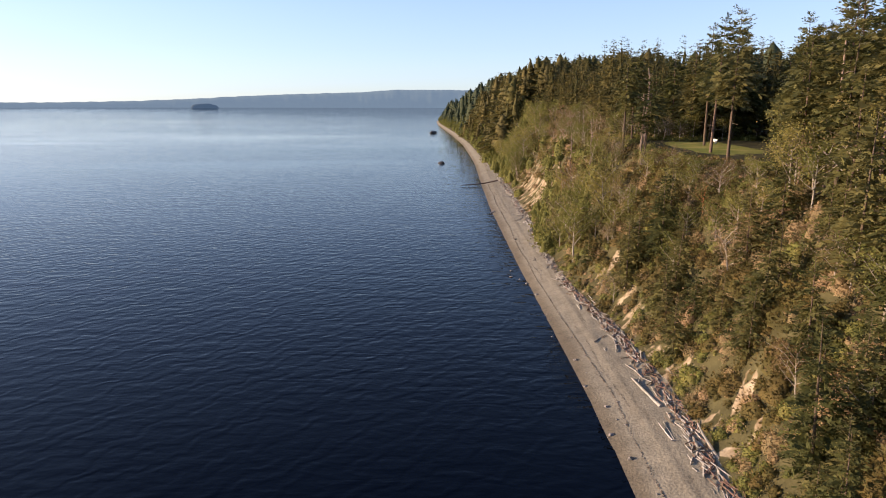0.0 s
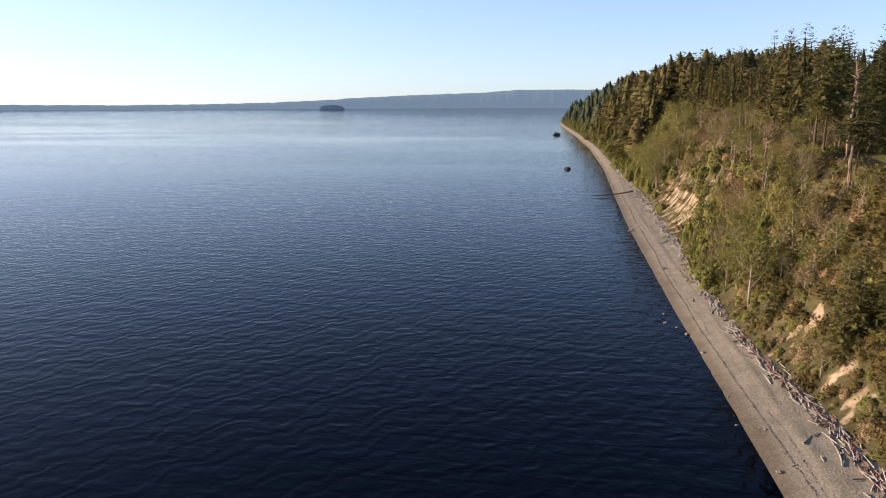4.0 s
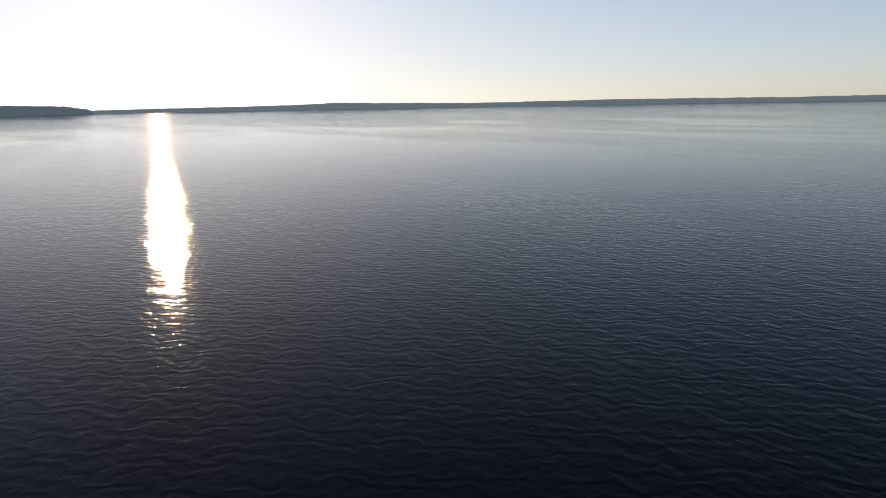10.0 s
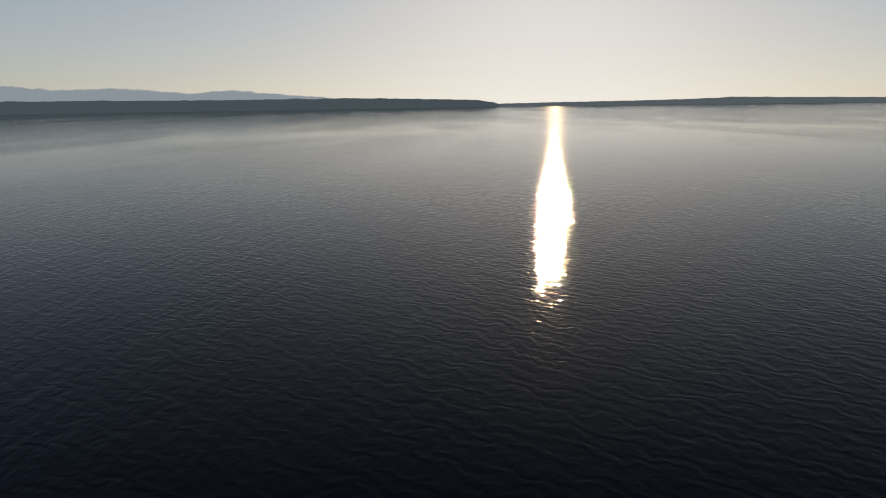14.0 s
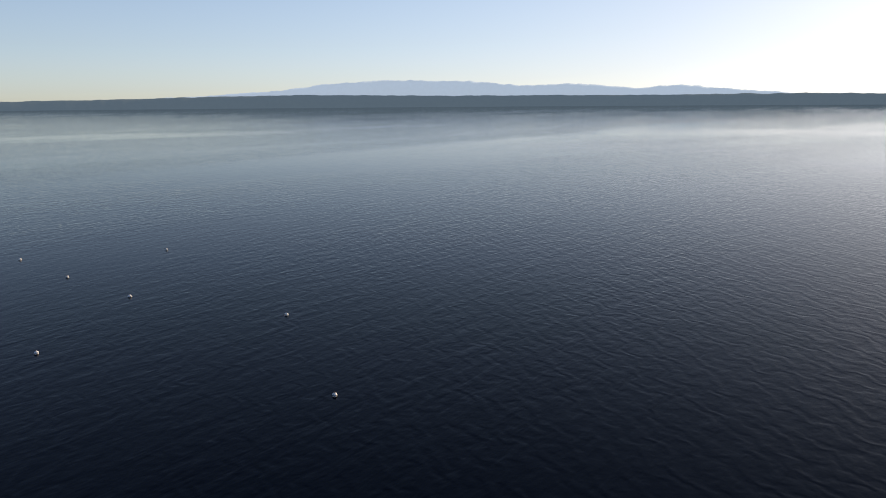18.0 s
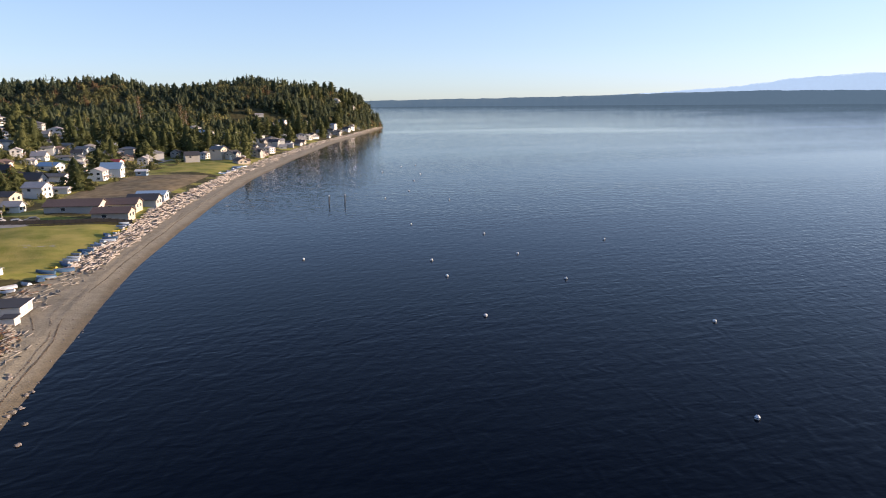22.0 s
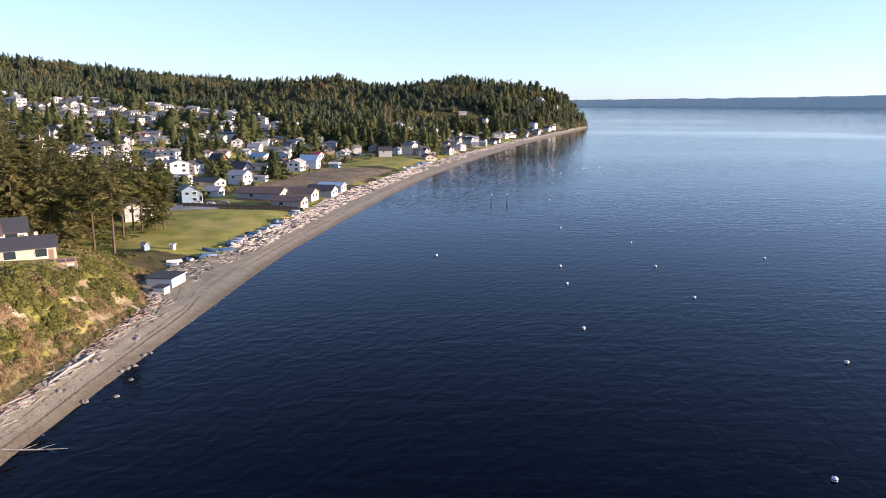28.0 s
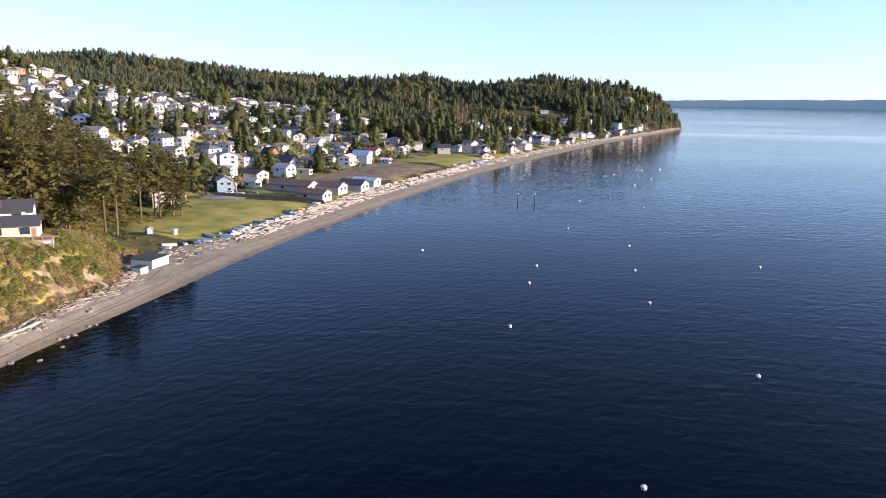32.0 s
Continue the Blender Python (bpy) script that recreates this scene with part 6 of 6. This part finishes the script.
# mooring buoys
buoy = thing("mooring_buoy", "white round mooring buoy floating on the sea", "buoy", HIDE, "mooring buoys")
bm = bmesh.new()
bmesh.ops.create_uvsphere(bm, u_segments=16, v_segments=10, radius=0.36)
part("float", ([tuple(v.co) for v in bm.verts], [tuple(v.index for v in f.verts) for f in bm.faces]), M_BUOY, buoy)
bm.free()
part("band", tube([(0, 0, -0.02), (0, 0, 0.07)], [0.368, 0.368], 16), M_BLUE, buoy, "blue band")
part("ring", tube([(0, 0, 0.34), (0, 0, 0.5)], [0.05, 0.04], 6), M_PILE, buoy)
for x, y, s in ((-75.1, -0.4, 1.0), (-59.4, -52.0, 1.0), (-96.9, -34.5, 1.0), (-62.7, -83.4, 1.0), (-64.4, -100.2, 1.0), (-119.5, -108.5, 1.0), (-88.0, -99.7, 1.0), (-90.5, -129.3, 1.0), (-87.0, -71.6, 1.0), (-74.6, -153.6, 1.0), (-34.0, -112.9, 1.0), (-82.5, -219, 0.9), (-98.6, -239, 0.9), (-106, -205, 0.9), (-113, -280, 1), (-126, -311, 1), (-128, -358, 1), (-140, -367, 1), (-108.5, -329, 1)):
    place(buoy, pose(x, y, 0.12, rng.normal(0, 8), rng.normal(0, 8), rng.uniform(0, 360)), s)

# two old piles
for x, y in ((-57.6, -211), (-64.2, -212.4)):
    p = thing("pile", "old dark wooden pile standing in the water", "pile", pose(x, y, 0, 1, -1), "old piles")
    part("shaft", tube([(0, 0, -1.5), (0, 0, 3.1)], [0.21, 0.18], 10), M_PILE, p)
    part("cap", tube([(0, 0, 3.1), (0, 0, 3.4)], [0.19, 0.15], 10), M_WHITE, p, "pale weathered cap")


# small boats laid up along the field
def boat_geo(length, beam, deep):
    n, m = 9, 7
    v, f = [], []
    for i in range(n):
        t = i / (n - 1)
        w = beam / 2 * (1 - (2 * t - 0.75) ** 2 * 0.42) * (1 - max(0, (t - 0.55) / 0.45) ** 2.2 * 0.97)
        for j in range(m):
            a = math.pi * j / (m - 1)
            v.append((length * (t - 0.5), -w * math.cos(a), deep * math.sin(a) ** 0.7))
    for i in range(n - 1):
        for j in range(m - 1):
            f.append((i * m + j, i * m + j + 1, (i + 1) * m + j + 1, (i + 1) * m + j))
    f.append(tuple(range(m)))
    return v, f


BOATS = []
for ln, be, de, mat, lab in ((4.2, 1.7, 0.7, M_HULL, "white dinghy laid upside down on the beach"), (3.4, 1.5, 0.6, M_HULL, "small grey rowing boat upside down on driftwood"), (4.8, 1.9, 0.8, M_BLUE, "dinghy under a blue cover"), (3.0, 0.8, 0.4, M_YELLOW, "yellow kayak lying on the beach")):
    b = thing("dinghy", lab, "boat", HIDE, "boats laid up by the field")
    part("hull", boat_geo(ln, be, de), mat, b)
    part("keel", box(-ln * 0.42, -0.03, de - 0.04, ln * 0.25, 0.03, de + 0.05), M_WOOD, b)
    part("gunwale", join(box(-ln * 0.45, -be / 2 + 0.02, -0.03, ln * 0.1, -be / 2 + 0.1, 0.06), box(-ln * 0.45, be / 2 - 0.1, -0.03, ln * 0.1, be / 2 - 0.02, 0.06)), M_WOOD, b)
    BOATS.append(b)
for k in range(30):
    y = -92 - k * 2.75 + rng.uniform(-0.8, 0.8)
    x = float(coast(y) + beach_width(y)) + rng.uniform(-0.5, 3.0)
    place(BOATS[rng.choice(4, p=[0.25, 0.45, 0.25, 0.05])], pose(x, y, ground_z(x, y) + 0.12, rng.normal(0, 5), rng.normal(0, 4), along(y) - 90 + rng.normal(0, 35)), rng.uniform(0.6, 0.95))
for k in range(14):
    y = -325 - k * 3.2
    x = float(coast(y) + beach_width(y)) + rng.uniform(0, 4)
    place(BOATS[rng.randint(0, 3)], pose(x, y, ground_z(x, y) + 0.15, 0, 0, along(y) + rng.normal(0, 30)))

# dark fence at the end of the field
fence = thing("fence", "low dark timber fence along the field", "fence", pose(0, 0, 0))
fx0, fx1, fy = 11.0, 52.0, -172.5
for k in range(22):
    x = fx0 + (fx1 - fx0) * k / 21
    z = ground_z(x, fy)
    part("post", box(x - 0.08, fy - 0.08, z - 0.3, x + 0.08, fy + 0.08, z + 1.5), M_PILE, fence)
for k in range(21):
    x = fx0 + (fx1 - fx0) * k / 21
    z = ground_z(x + 1, fy)
    part("slat", box(x + 0.09, fy - 0.03, z + 0.15, x + 1.86, fy + 0.03, z + 1.3), M_PILE, fence)


# parked cars
def car_proto():
    c = thing("parked_car", "parked car on a paved yard", "car", HIDE, "parked cars")
    body = [(-2.1, 0.35), (2.1, 0.35), (2.15, 0.75), (1.2, 0.9), (0.6, 1.4), (-1.2, 1.42), (-1.9, 0.95), (-2.15, 0.8)]
    v = [(x, y, z) for y in (-0.85, 0.85) for x, z in body]
    n = len(body)
    part("body", (v, [tuple(range(n)), tuple(range(2 * n - 1, n - 1, -1))] + [(i + n, (i + 1) % n + n, (i + 1) % n, i) for i in range(n)]), M_CAR, c)
    part("glass", join(box(-1.2, -0.87, 0.95, 0.6, 0.87, 1.3)), M_GLASS, c)
    for x in (-1.35, 1.35):
        for y in (-0.82, 0.82):
            part("wheel", tube([(x, y - 0.1, 0.33), (x, y + 0.1, 0.33)], [0.33, 0.33], 12), M_TYRE, c)
    return c


car = car_proto()
for x, y, t in ((44, -176, 20), (49, -178, 25), (40, -179, 10), (66, -210, 60), (75, -290, 70), (62, -300, 20), (90, -230, 80), (105, -260, 10), (95, -330, 60), (120, -300, 75), (70, -345, 30), (130, -350, 60)):
    place(car, pose(x, y, ground_z(x, y), 0, 0, t))

house("low pale house with grey roof behind the lawn", 13, 8, 1, M_WHITE, M_ROOF, set_on(80, 188, -25, 0.2), rise=1.8, wide_glass=True, chimney=True)
# lawn house north: white garden bench and stones under the firs
bench = thing("garden_bench", "white garden bench on a lawn", "bench", pose(66, 172, ground_z(66, 172), 0, 0, -70))
part("seat", box(-0.9, -0.3, 0.4, 0.9, 0.2, 0.47), M_WHITE, bench)
part("backrest", box(-0.9, 0.2, 0.5, 0.9, 0.27, 1.0), M_WHITE, bench)
for x in (-0.8, 0.75):
    part("leg", box(x, -0.28, -0.2, x + 0.06, 0.25, 0.4), M_WHITE, bench)
for x, y, k, s in ((37.5, 52, 2, 0.6), (39.5, 54.5, 2, 0.65), (36.5, 57, 4, 0.7), (35.5, 54, 4, 0.6), (40, 60, 2, 0.7), (44, 57, 2, 0.8), (47, 64, 2, 0.75), (42.5, 66, 4, 0.9), (38.5, 55, 4, 0.8), (51, 70, 2, 0.9), (51.5, 80, 0, 1.2), (56, 87, 1, 1.25), (59, 94, 0, 1.25), (54, 97, 1, 1.2), (61, 103, 0, 1.25), (66, 92, 1, 1.3), (42.2, 148, 3, 0.72), (61.5, 166, 3, 0.98), (56.3, 148, 3, 1.0), (53.1, 131, 3, 0.98), (45, 176, 3, 0.85), (47.5, 178, 3, 0.8), (86, 176, 2, 1.1), (66, 189, 5, 1.05), (57, 190, 2, 1.0), (50, 188, 5, 0.8), (92, 186, 5, 1.15), (90, 160, 5, 1.1), (74, 200, 1, 1.2), (64, 198, 5, 1.1)):
    place(FIRS[k], turn_at(x, y), s)


# dead snags: pale broken trunks above the bluff
def snag(x, y, tall, seed):
    g = np.random.RandomState(seed)
    ob = thing("dead_snag", "dead grey-brown tree trunk with broken bare limbs", "dead tree", turn_at(x, y), "dead snags")
    part("trunk", tube([(g.normal(0, 0.15), g.normal(0, 0.15), tall * t - 0.5 * (t == 0)) for t in np.linspace(0, 1, 7)], [0.36 * (1 - 0.7 * t) for t in np.linspace(0, 1, 7)], 7), M_SNAG, ob)
    for k in range(9):
        z, a, n = tall * g.uniform(0.45, 0.97), g.uniform(0, 6.28), g.uniform(0.8, 2.6)
        part("limb", tube([(0, 0, z), (math.cos(a) * n * 0.6, math.sin(a) * n * 0.6, z + n * 0.2), (math.cos(a + 0.3) * n, math.sin(a + 0.3) * n, z + n * g.uniform(0.1, 0.8))], [0.1, 0.06, 0.02], 4), M_SNAG, ob)


for x, y, h, s in ((49, 78, 13, 1), (42, 148, 16, 2), (52, 95, 20, 3), (40, 190, 14, 4), (39, 215, 13, 5), (47, 165, 18, 6)):
    snag(x, y, h, s)
for p in TOWN + LOGS + ROCKS + BOATS + FIRS + LEAFY + [buoy, car]:
    if p not in used:
        for o in list(p.children_recursive) + [p]:
            bpy.data.objects.remove(o)
